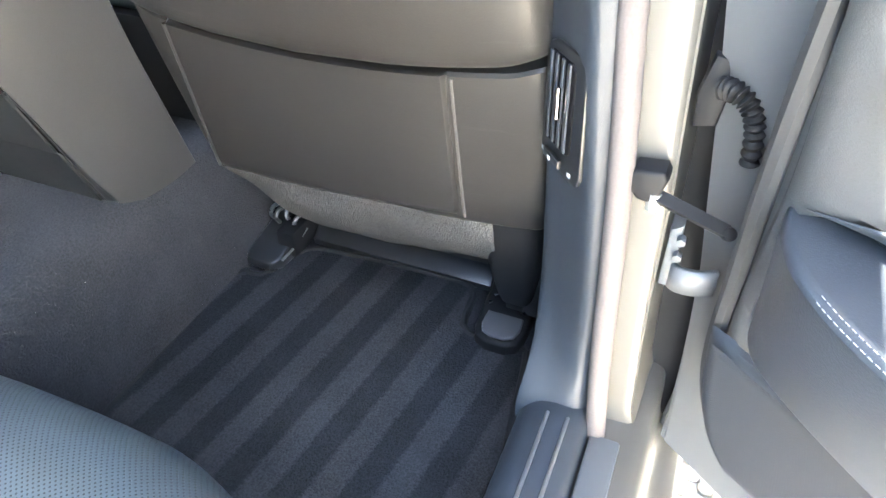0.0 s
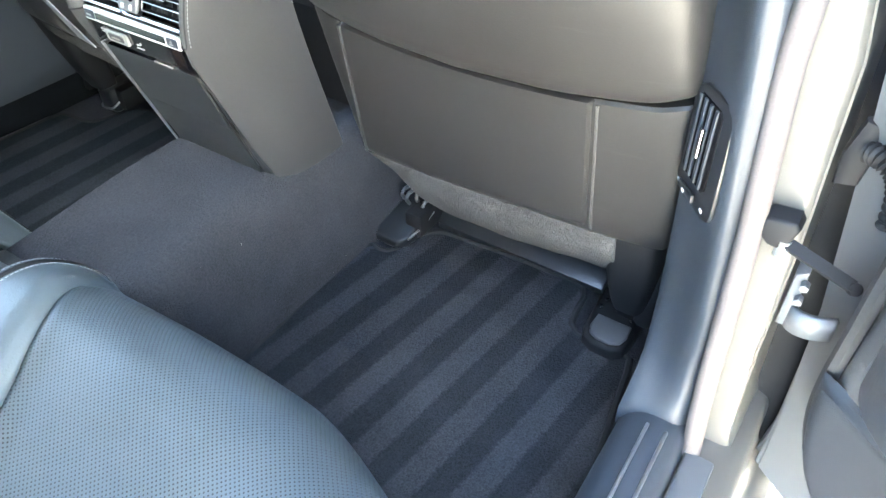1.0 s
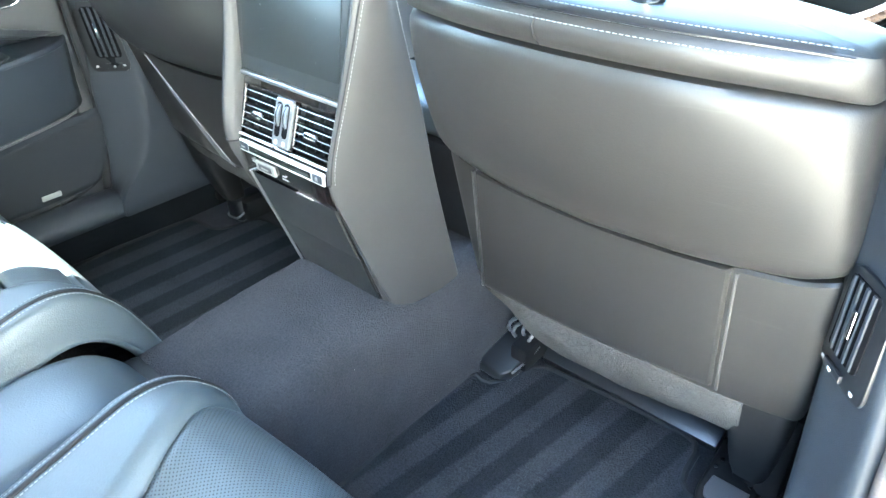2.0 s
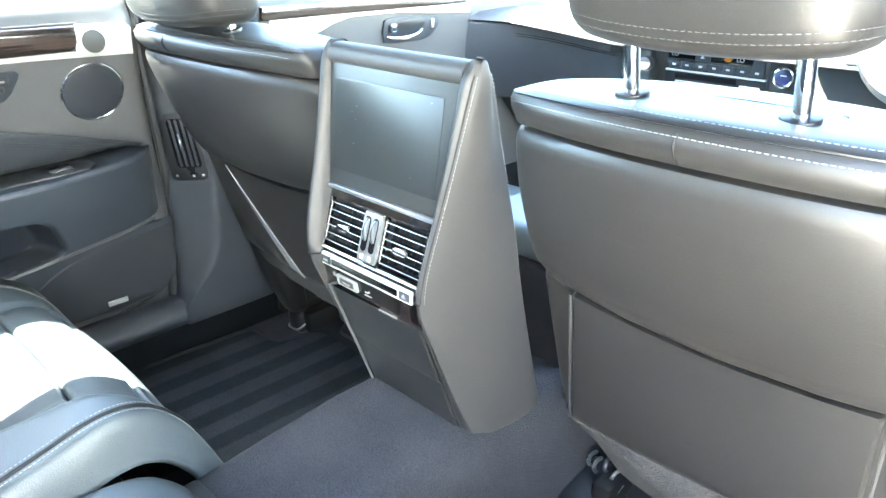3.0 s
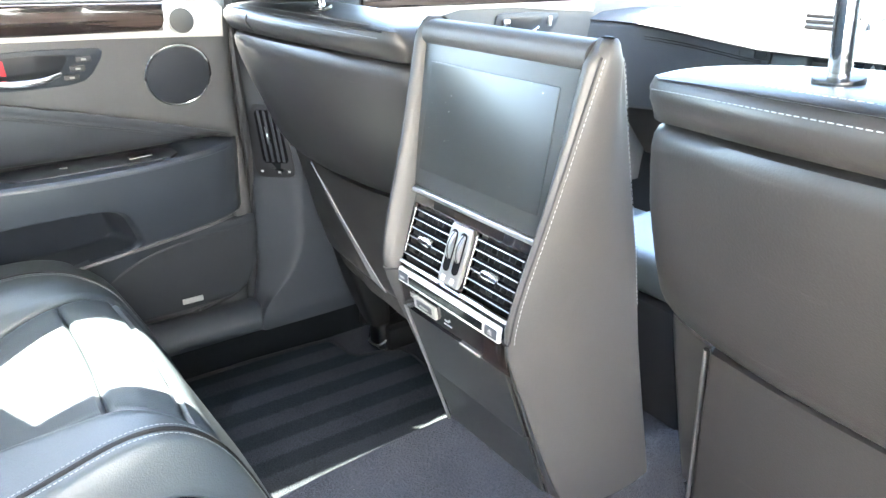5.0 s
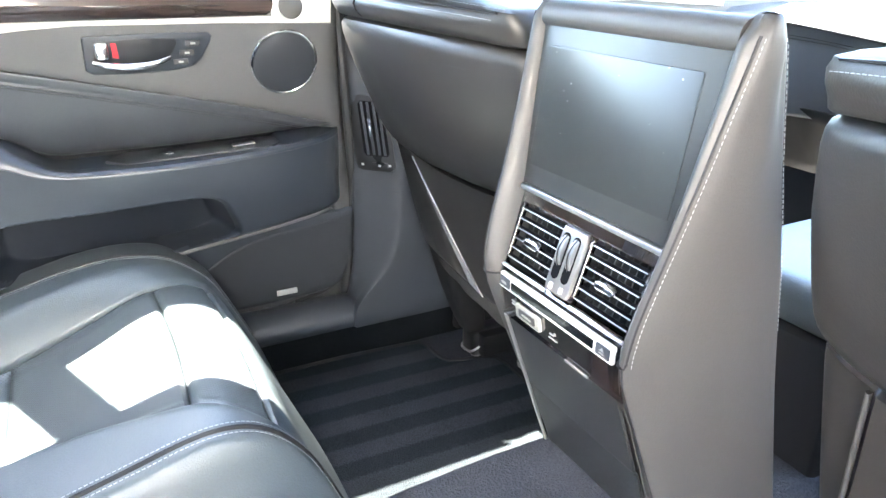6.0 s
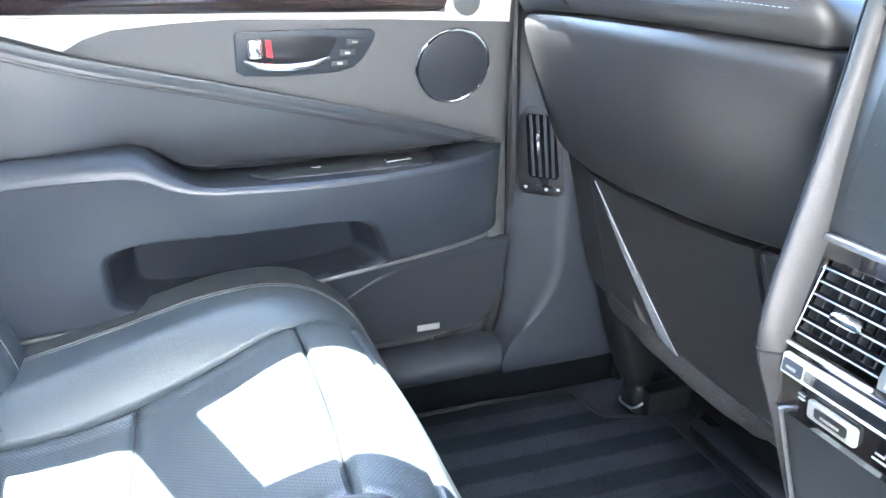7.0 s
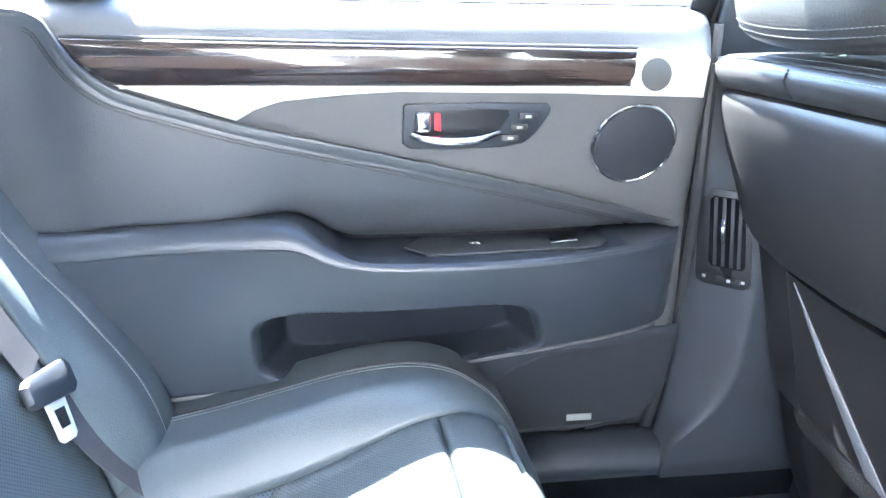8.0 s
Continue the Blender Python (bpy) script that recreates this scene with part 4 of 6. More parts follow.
def console():
    root = thing("rear_console", "dark leather centre console with screen, air vents and wood trim", "console", (CX, 0.5, 0.56))
    heights = [0.550, 0.558, 0.575, 0.60, 0.63, 0.66, 0.69, 0.72, 0.75, 0.775, 0.788, 0.80, 0.815, 0.83, 0.845, 0.86, 0.88, 0.90, 0.925, 0.95, 0.975, 1.0, 1.02, 1.04, 1.05, 1.057, 1.062, 1.0655, 1.0675, 1.0690, 1.0700]

    def section(z, s):
        k = min(z, 1.064)
        ys, xs, yi, xi, yb, xb = (at_line(t, k) for t in (SEAM_Y, SEAM_X, INNER_Y, INNER_X, BACK_Y, BACK_X))
        if s > 0:
            xs, xi, xb = xs + 0.007, xi + 0.006, xb + 0.003
        if z > 1.064:
            close = 0.55 * ((z - 1.064) / 0.0062) ** 2
            mid = (ys + yb) / 2
            ys, yi, yb = (mid + (v - mid) * (1 - close) for v in (ys, yi, yb))
            xs, xb, xi = xs - 0.006 * close, xb - 0.008 * close, xi + 0.004 * close
        fat = 0.0060 * step(0.785, 0.815, z) * step(1.066, 1.05, z)
        pts = [(xi, yi + 0.012), (xi, yi + 0.002), (xi + (xs - xi) * 0.22, yi + (ys - yi) * 0.25 - fat), (xi + (xs - xi) * 0.62, yi + (ys - yi) * 0.72 - fat), (xs - 0.002, ys - 0.0006), (xs + 0.0015, ys + 0.004),
               (xs + (xb - xs) * 0.30 + 0.0065, ys + (yb - ys) * 0.25), (xs + (xb - xs) * 0.65 + 0.0075, ys + (yb - ys) * 0.58), (xb, yb - 0.012), (xb - 0.003, yb - 0.003), (xb - 0.010, yb), (xi + 0.006, yb - 0.001), (xi + 0.002, yb - 0.012)]
        ring_pts = smooth_line([Vector(p) for p in pts], 4, closed=True)
        return [Vector((CX + s * p.x, p.y, z)) for p in ring_pts]
    for s in (-1, 1):
        w = part("side_wing", loft([section(z, s) for z in heights]), LEATHER_PAD, root, "padded leather side wing")
        seam = []
        for k in range(61):
            z = 0.801 + 0.255 * k / 60
            seam.append(Vector((CX + s * (at_line(SEAM_X, z) + 0.0006 + (0.007 if s > 0 else 0)), at_line(SEAM_Y, z) + 0.0010, z)))
        turn = [Vector((CX + s * ((0.006 if s > 0 else 0) + at_line(INNER_X, 0.799) + (at_line(SEAM_X, 0.80) - at_line(INNER_X, 0.799)) * k / 8), at_line(INNER_Y, 0.80) + (at_line(SEAM_Y, 0.80) - at_line(INNER_Y, 0.80)) * k / 8 - 0.0055 * math.sin(math.pi * k / 8), 0.800)) for k in range(9)]
        part("seam", tube(turn + seam[1:], 0.0011, 6), UNDER_BLACK, w)
        part("stitching", stitches([p + Vector((s * 0.0016, 0.0040, 0)) for p in seam], 0.0030, 0.0018, 0.00026), THREAD_PALE, w, "pale thread stitching")
        part("stitching", stitches([p + Vector((-s * 0.0040, -0.0006, 0)) for p in seam], 0.0032, 0.0016, 0.00032), THREAD, w)
        back = [Vector((CX + s * (at_line(BACK_X, z) - 0.0010 + (0.003 if s > 0 else 0)), at_line(BACK_Y, z) - 0.0040, z)) for z in [0.80 + 0.255 * k / 40 for k in range(41)]]
        part("stitching", stitches(back, 0.0030, 0.0018, 0.00034), THREAD_PALE, w)

    def F(a, b, d):
        """A place on the rear face: a across, b height, d out towards the rear."""
        return (CX + a, face_y(b) - d, b)

    def rect(a0, b0, a1, b1, r=0.004):
        out = []
        for cx, cy, a in ((a1 - r, b1 - r, 0), (a0 + r, b1 - r, 90), (a0 + r, b0 + r, 180), (a1 - r, b0 + r, 270)):
            out += [(cx + r * math.cos(radians(a + k * 30)), cy + r * math.sin(radians(a + k * 30))) for k in range(4)]
        return out

    def sheet(z0, z1, x0, x1):
        """A strip of the face; x0 and x1 give its ends at each height."""
        return patch(lambda u, v: Vector(F(x0(z0 + (z1 - z0) * v) + (x1(z0 + (z1 - z0) * v) - x0(z0 + (z1 - z0) * v)) * u, z0 + (z1 - z0) * v, 0.0)), 4, 8)

    def wide(z):
        return at_line(INNER_X, z) + 0.009
    part("core", prism([(0.450, 0.74), (0.466, 1.035), (0.475, 1.04), (0.545, 0.80), (0.60, 0.552), (0.51, 0.552)], lambda a, b, d: (CX - 0.09 + d, a, b), 0.18, 0.004), PLASTIC, root)
    # padded bar over the screen
    bar = smooth_line([Vector(p) for p in ((0.438, 1.046), (0.4365, 1.055), (0.441, 1.0635), (0.453, 1.0680), (0.468, 1.064), (0.482, 1.042), (0.47, 1.033), (0.446, 1.042))], 4, closed=True)
    part("top_pad", loft([[Vector((CX + x, p.x, p.y)) for p in bar] for x in (-0.114, -0.06, 0, 0.06, 0.121)]), LEATHER_PAD, root)
    bez = part("screen_frame", prism([(-0.101, 0.893), (0.107, 0.893), (0.120, 1.052), (-0.114, 1.052)], F, 0.003, 0.001), BEZEL, root, "matt dark screen frame")
    part("screen", prism(rect(-0.096, 0.913, 0.096, 1.027, 0.002), lambda a, b, d: F(a, b, d + 0.0028), 0.0010, 0.0004), SCREEN, bez, "dusty dark display glass")
    part("edge_strip", prism(rect(-0.099, 0.8870, 0.105, 0.8925, 0.0012), lambda a, b, d: F(a, b, d), 0.0065, 0.0015), BLOCK_SILVER, root, "thin pale metal strip")
    # wood panel in strips round the two vent openings
    wp = part("wood_panel", sheet(0.752, 0.8125, lambda z: -wide(z), wide), WOOD_BLACK, root, "dark glossy wood panel", solid=0.006)
    part("upper_strip", sheet(0.8745, 0.8885, lambda z: -wide(z), wide), WOOD_BLACK, wp, solid=0.006)
    for x0, x1 in ((lambda z: -wide(z), lambda z: -0.0915), (lambda z: 0.0915, wide), (lambda z: -0.0195, lambda z: 0.0195)):
        part("upright", sheet(0.8125, 0.8745, x0, x1), WOOD_BLACK, wp, solid=0.006)
    for a0, a1 in ((-0.0915, -0.0195), (0.0195, 0.0915)):
        v = part("vent", prism(rect(a0, 0.8120, a1, 0.8750, 0.002), lambda a, b, d: F(a, b, d - 0.026), 0.003, 0), VENT_BLACK, root, "black air vent with thin silver slats")
        for k in range(6):
            b = 0.8190 + k * 0.0098
            blade = part("slat", prism(rect(a0, b - 0.0008, a1, b + 0.0008, 0.0004), lambda a, bb, d: F(a, bb, d - 0.005), 0.0045, 0), VENT_BLACK, v, "black slat with a silver edge")
            part("slat_edge", prism(rect(a0 + 0.001, b - 0.0006, a1 - 0.001, b + 0.0006, 0.0003), lambda a, bb, d: F(a, bb, d - 0.0004), 0.0009, 0.0003), SLAT_SILVER, blade)
        for k in range(8):
            a = a0 + 0.004 + k * (a1 - a0 - 0.008) / 7
            part("fin", prism([(a - 0.0007, 0.813), (a + 0.0007, 0.813), (a + 0.0007, 0.874), (a - 0.0007, 0.874)], lambda p, bb, d: F(p, bb, d - 0.022), 0.010, 0), PLASTIC, v)
        am = (a0 + a1) / 2
        part("slider", prism([(am - 0.013, 0.8410), (am - 0.010, 0.8385), (am + 0.010, 0.8385), (am + 0.013, 0.8410), (am + 0.013, 0.8440), (am + 0.009, 0.8465), (am - 0.009, 0.8465), (am - 0.013, 0.8440)], lambda a, bb, d: F(a, bb, d), 0.006, 0.002), CHROME, v, "chrome vent slider")
        part("lower_lip", prism(rect(a0 - 0.001, 0.8090, a1 + 0.001, 0.8118, 0.001), lambda a, bb, d: F(a, bb, d), 0.003, 0.001), SATIN_SILVER, v)
    sel = part("vent_control", prism([(-0.0155, 0.815), (0.0155, 0.815), (0.0175, 0.822), (0.0180, 0.868), (0.0160, 0.8755), (-0.0160, 0.8755), (-0.0180, 0.868), (-0.0175, 0.822)], F, 0.0065, 0.0025), BLOCK_SILVER, root, "silver block with two vent wheels")
    for a in (-0.0075, 0.0075):
        part("slot", prism(rect(a - 0.0052, 0.828, a + 0.0052, 0.871, 0.0045), lambda p, b, d: F(p, b, d + 0.0062), 0.0008, 0), VENT_BLACK, sel)
        wheel_at = part("wheel", disc(F(a, 0.849, -0.0125), (1, 0, 0), 0.0235, 0.0072, 48, 0.0012), DARK_METAL, sel, "dark metallic vent wheel")
        part("ridge", disc(F(a, 0.849, -0.0120), (1, 0, 0), 0.0238, 0.0016, 48, 0.0004), SATIN_BLACK, wheel_at)
        part("mark", prism(rect(a - 0.0026, 0.8185, a + 0.0026, 0.8240, 0.0006), lambda p, b, d: F(p, b, d + 0.0064), 0.0008, 0), WHITE_MARK, sel)
    strip = part("slot_frame", prism(rect(-0.089, 0.7875, 0.089, 0.8045, 0.002), lambda a, b, d: F(a, b, d), 0.004, 0.001), PALE_TRIM, root, "pale silver disc slot frame")
    part("slot", prism(rect(-0.066, 0.7915, 0.064, 0.8000, 0.001), lambda a, b, d: F(a, b, d + 0.0038), 0.0008, 0), GLOSS_BLACK, strip)
    for a in (-0.0775, 0.0770):
        part("button", prism(rect(a - 0.0090, 0.7905, a + 0.0090, 0.8012, 0.001), lambda p, b, d: F(p, b, d + 0.0038), 0.0012, 0.0004), PLASTIC_GREY, strip, "small slot button")
    part("mark", prism(rect(-0.0820, 0.7945, -0.0730, 0.7972, 0.0004), lambda p, b, d: F(p, b, d + 0.0049), 0.0004, 0), DIM_MARK, strip)
    part("mark", prism([(0.0735, 0.7962), (0.0800, 0.7962), (0.07675, 0.7995)], lambda p, b, d: F(p, b, d + 0.0049), 0.0004, 0), DIM_MARK, strip)
    part("mark", prism(rect(0.0735, 0.7935, 0.0800, 0.7948, 0.0003), lambda p, b, d: F(p, b, d + 0.0049), 0.0004, 0), DIM_MARK, strip)
    port = part("socket_frame", prism(rect(-0.061, 0.7635, -0.019, 0.7800, 0.003), lambda a, b, d: F(a, b, d), 0.004, 0.0012), CREAM, root, "pale framed socket")
    part("socket", prism(rect(-0.054, 0.7675, -0.026, 0.7765, 0.002), lambda a, b, d: F(a, b, d + 0.0038), 0.0008, 0), SATIN_BLACK, port)
    part("socket_tongue", prism(rect(-0.048, 0.7700, -0.032, 0.7722, 0.0008), lambda a, b, d: F(a, b, d + 0.0044), 0.0010, 0), CREAM, port)
    for a0, b0, a1, b1 in ((-0.0730, 0.7755, -0.0665, 0.7770), (-0.0730, 0.7720, -0.0665, 0.7735), (-0.0085, 0.7645, 0.0055, 0.7662), (-0.0065, 0.7690, 0.0005, 0.7710), (0.0005, 0.7710, 0.0035, 0.7735)):
        part("mark", prism(rect(a0, b0, a1, b1, 0.0006), lambda p, b, d: F(p, b, d), 0.0006, 0), DIM_MARK, root)
    part("opening_lip", prism(rect(0.018, 0.7515, 0.052, 0.7545, 0.0008), lambda a, b, d: F(a, b, d), 0.002, 0.0006), CREAM, root)

    def G(a, b, d):
        return (CX + a, 0.4165 + 0.355 * (0.706 - b) - d, b)
    part("lower_panel", prism(rect(-0.0875, 0.6565, 0.0875, 0.7560, 0.003), G, 0.004, 0.0015), PLASTIC, root, "black lower console panel")
    part("base_panel", prism(rect(-0.0875, 0.552, 0.0875, 0.6550, 0.003), lambda a, b, d: G(a, b, d - 0.002), 0.004, 0.0015), PLASTIC, root)
    part("backing", prism([(0.402, 0.752), (0.44, 0.752), (0.50, 0.552), (0.476, 0.552)], lambda a, b, d: (CX - 0.087 + d, a + 0.004, b), 0.174, 0), PLASTIC, root)
    part("edge_trim", tube([G(-0.0885, b, 0.005) for b in (0.752, 0.70, 0.64, 0.58, 0.566)], 0.0020, 8), SLAT_SILVER, root, "thin bright edge trim")
    return root


console()


# front arm rest between the front seats
arm = thing("storage_box", "black leather armrest box between the front seats", "armrest", (0, 0.8, 0.5))
part("box", box(CX, 0.90, 0.63, 0.21, 0.44, 0.19, 0.012), UNDER_BLACK, arm)
part("lid", box(CX, 0.90, 0.750, 0.215, 0.42, 0.06, 0.022, 4), LEATHER, arm, "padded leather lid")
part("stitching", stitches([(CX + 0.10, 0.70 + 0.4 * k / 20, 0.776) for k in range(21)]), THREAD, arm)


# ---- rear bench ----
PROF_INSERT = smooth_line([Vector(p) for p in ((-0.45, 0.575), (-0.30, 0.562), (-0.20, 0.562), (-0.117, 0.575), (-0.02, 0.612), (0.05, 0.642), (0.095, 0.650), (0.135, 0.638), (0.171, 0.607), (0.200, 0.545), (0.238, 0.455), (0.268, 0.38), (0.272, 0.335))], 6)
PROF_OUTER = smooth_line([Vector(p) for p in ((-0.45, 0.585), (-0.30, 0.600), (-0.20, 0.621), (-0.105, 0.645), (-0.02, 0.665), (0.05, 0.671), (0.100, 0.662), (0.138, 0.640), (0.174, 0.605), (0.205, 0.545), (0.240, 0.465), (0.268, 0.38), (0.272, 0.335))], 6)
PROF_INNER = smooth_line([Vector(p) for p in ((-0.45, 0.59), (-0.30, 0.590), (-0.20, 0.600), (-0.100, 0.625), (-0.02, 0.648), (0.05, 0.664), (0.100, 0.664), (0.142, 0.648), (0.178, 0.608), (0.208, 0.545), (0.242, 0.455), (0.270, 0.38), (0.274, 0.335))], 6)
PROF_MID = smooth_line([Vector(p) for p in ((-0.45, 0.585), (-0.30, 0.585), (-0.20, 0.590), (-0.100, 0.602), (-0.02, 0.614), (0.05, 0.618), (0.100, 0.606), (0.132, 0.580), (0.158, 0.540), (0.180, 0.48), (0.20, 0.42), (0.215, 0.37), (0.22, 0.335))], 6)


def x_in(y):
    return at_line([(-0.45, 0.29), (-0.04, 0.245), (0.08, 0.200), (0.147, 0.165), (0.27, 0.155)], y)


def x_out(y):
    return at_line([(-0.45, 0.50), (-0.12, 0.518), (0.08, 0.545), (0.12, 0.560), (0.16, 0.572), (0.27, 0.580)], y)


def cushion_place(x, v):
    pi, po, pn = along(PROF_INSERT, v), along(PROF_OUTER, v), along(PROF_INNER, v)
    xi, xo = x_in(pi.x), x_out(pi.x)
    p = pi.lerp(po, step(xo - 0.02, xo + 0.055, x)).lerp(pn, step(xi + 0.025, xi - 0.03, x))
    sag = -0.004 * math.sin(math.pi * min(1, max(0, (x - xi) / (xo - xi))))
    roll_in = step(0.120, 0.085, x)
    roll_out = step(0.685, 0.745, x)
    z = p.y + sag - 0.055 * roll_in ** 2 * (1 if p.y > 0.5 else 0.2) - 0.10 * roll_out ** 2 * (1 if p.y > 0.5 else 0.2)
    mid = math.sin(math.pi * min(1, max(0, (x - xi) / (xo - xi))))
    fwd = step(0.02, 0.12, p.x)
    z += 0.010 * fwd * step(0.56, 0.26, x)
    wrinkle = 0.0016 * noise.noise(Vector((x * 14, p.x * 14, 3.0)))
    # the seat beside the open door is tucked in further under its nose
    tuck = 0.060 * step(0.60, 0.40, p.y) + 0.004 + 0.045 * step(0.44, 0.64, x) if PLACED[0].determinant() > 0 else 0.0
    return Vector((x, p.x - tuck * fwd + 0.010 * mid * fwd - 0.03 * roll_out * step(0.1, 0.25, p.x), z + wrinkle))


def seat_piece(x0f, x1f, v0, v1, nu, nv):
    def f(u, v):
        vv = v0 + (v1 - v0) * v
        y = along(PROF_INSERT, vv).x
        x0, x1 = x0f(y), x1f(y)
        x = x0 + (x1 - x0) * u
        p = cushion_place(x, vv)
        e = min(u, 1 - u) * (x1 - x0)
        ev = min(v, 1 - v) * (v1 - v0) * 1.0
        drop = 0.007 * (math.exp(-(e / 0.007) ** 2) + math.exp(-(ev / 0.008) ** 2))
        n = Vector((0, step(0.13, 0.2, p.y) * 0.8, 1)).normalized()
        return p - n * min(drop, 0.008)
    return patch(f, nu, nv)


V_SEAM, V_NOSE = 0.468, 0.630


def rear_seat(label, belt):
    side = 1 if PLACED[0].determinant() > 0 else -1
    root = thing("backseat", label, "car seat", (side * 0.4, -0.1, FLOOR_Z), "rear seats")
    P = placed_part
    if not belt:
        P("seat_insert", seat_piece(x_in, x_out, 0.0, 0.80, 60, 90), PERFORATED, root, "perforated black leather insert", solid=0.012)
        P("front_roll", seat_piece(x_in, x_out, 0.80, 1.0, 60, 20), LEATHER, root, solid=0.012)
    else:
        P("seat_insert", seat_piece(x_in, x_out, 0.0, 0.25, 60, 30), PERFORATED, root, "perforated black leather insert", solid=0.012)
        P("seat_insert", seat_piece(x_in, x_out, 0.25, V_SEAM, 60, 36), PERFORATED, root, "perforated black leather insert", solid=0.012)
        P("front_insert", seat_piece(x_in, x_out, V_SEAM, V_NOSE, 60, 24), PERFORATED, root, "perforated black leather insert", solid=0.012)
        P("front_roll", seat_piece(x_in, x_out, V_NOSE, 1.0, 60, 30), LEATHER, root, solid=0.012)
    P("outer_bolster", seat_piece(x_out, lambda y: 0.745, 0.0, 1.0, 36, 110), LEATHER, root, "smooth leather side bolster", solid=0.012)
    P("inner_bolster", seat_piece(lambda y: 0.086, x_in, 0.0, 1.0, 36, 110), LEATHER, root, "smooth leather side bolster", solid=0.012)
    P("cushion_core", box(0.415, -0.16, 0.43, 0.62, 0.54, 0.20, 0.01), PLASTIC, root)
    # double seam with stitching along the inner bolster and the outer edge
    ridge = [cushion_place(0.132, 0.02 + 0.86 * k / 90) + Vector((0, 0, 0.0012)) for k in range(91)]
    P("seam", tube([p + Vector((-0.008, 0, -0.0012)) for p in ridge], 0.0032, 8), UNDER_BLACK, root, "dark double seam")
    for dx in (0.0, -0.016):
        P("stitching", stitches([p + Vector((dx, 0.0008, 0.0004 - 0.09 * dx * -1 if dx else 0.0004)) for p in ridge], 0.0034, 0.0018, 0.0005), THREAD_PALE, root, "pale thread stitching")
    edge = [cushion_place(0.622, 0.02 + 0.80 * k / 90) + Vector((0, 0, 0.0012)) for k in range(91)]
    for dx in (0.0, 0.007):
        P("stitching", stitches([p + Vector((dx, 0, 0.0002)) for p in edge], 0.0032, 0.0016, 0.00055), THREAD_PALE, root, "pale thread stitching")
    P("seam", tube([p + Vector((0.0125, 0, -0.0004)) for p in edge], 0.0014, 6), SATIN_BLACK, root)

    # backrest
    def back_y(z):
        return at_line([(0.54, -0.275), (0.63, -0.298), (0.75, -0.332), (0.90, -0.390), (1.05, -0.470), (1.20, -0.520)], z)

    def ridge_y(z):
        return at_line([(0.54, -0.235), (0.63, -0.250), (0.70, -0.276), (0.78, -0.327), (0.87, -0.388), (1.0, -0.445), (1.20, -0.505)], z)

    def back(x, z):
        k = step(0.50, 0.585, x) * step(0.735, 0.64, x)
        ki = step(0.20, 0.13, x) * step(0.08, 0.12, x)
        y = back_y(z) + (ridge_y(z) - back_y(z)) * k + 0.03 * ki - 0.12 * step(0.66, 0.745, x) ** 2
        return Vector((x, y + 0.0015 * noise.noise(Vector((x * 14, z * 14, 8))), z))

    def back_piece(x0, x1, z0, z1, nu, nv):
        def f(u, v):
            p = back(x0 + (x1 - x0) * u, z0 + (z1 - z0) * v)
            e = min(u, 1 - u) * (x1 - x0)
            ev = min(v, 1 - v) * (z1 - z0)
            return p - Vector((0, 0.007 * max(math.exp(-(e / 0.007) ** 2), math.exp(-(ev / 0.007) ** 2)), 0))
        bm = patch(f, nu, nv)
        bmesh.ops.reverse_faces(bm, faces=bm.faces)
        return bm
    P("back_insert", back_piece(0.20, 0.52, 0.545, 0.96, 40, 40), PERFORATED_BACK, root, "perforated black leather back insert", solid=0.012)
    P("back_insert", back_piece(0.20, 0.52, 0.962, 1.16, 40, 20), LEATHER, root, solid=0.012)
    P("back_bolster", back_piece(0.523, 0.745, 0.545, 1.16, 40, 60), LEATHER, root, "smooth leather back bolster", solid=0.012)
    P("back_bolster", back_piece(0.09, 0.197, 0.545, 1.16, 24, 60), LEATHER, root, "smooth leather back bolster", solid=0.012)
    P("back_core", prism([(-0.35, 0.50), (-0.555, 1.16), (-0.70, 1.16), (-0.60, 0.50)], lambda a, b, d: (0.09 + d, a - 0.02, b), 0.66, 0.02), LEATHER, root)
    line = [back(0.600, 0.56 + 0.58 * k / 60) + Vector((0, 0.0012, 0)) for k in range(61)]
    P("stitching", stitches(line, 0.0032, 0.0016, 0.0006), THREAD_PALE, root, "pale thread stitching")
    P("seam", tube([p + Vector((0.0035, -0.0008, 0)) for p in line], 0.0012, 6), SATIN_BLACK, root)
    P("stitching", stitches([p + Vector((0.006, -0.0006, 0)) for p in line]), THREAD, root)
    if belt:
        strap = smooth_line([back(x, z) + Vector((0, 0.004, 0)) for x, z in ((0.445, 1.12), (0.460, 0.95), (0.476, 0.85), (0.492, 0.760))], 8)
        broot = thing("seat_belt", "black woven seat belt with white metal tongue", "seat belt", (-0.5, -0.35, 0.55))
        P("webbing", ribbon(strap, (0.1, 1, 0.25), 0.047, 0.0015), BELT, broot)
        lap = smooth_line([back(x, z) + Vector((0, 0.003, 0)) for x, z in ((0.498, 0.725), (0.520, 0.65), (0.550, 0.570))], 8)
        P("webbing", ribbon(lap, (0.1, 1, 0.25), 0.047, 0.0015), BELT, broot)
        o = back(0.494, 0.742) + Vector((0, 0.008, 0))
        ax, up = Vector((0.94, 0.05, -0.30)).normalized(), Vector((0.28, -0.32, 0.90)).normalized()
        nn = ax.cross(up)

        def W(a, b, d):
            return o + ax * a * 1.28 + up * b + nn * d * -1
        P("tongue_cover", prism([(-0.036, -0.012), (-0.030, -0.018), (0.030, -0.018), (0.038, -0.010), (0.038, 0.012), (0.030, 0.020), (-0.030, 0.012), (-0.036, 0.006)], lambda a, b, d: W(a, b, d - 0.005), 0.012, 0.004), PLASTIC_GREY, broot, "grey plastic tongue cover")
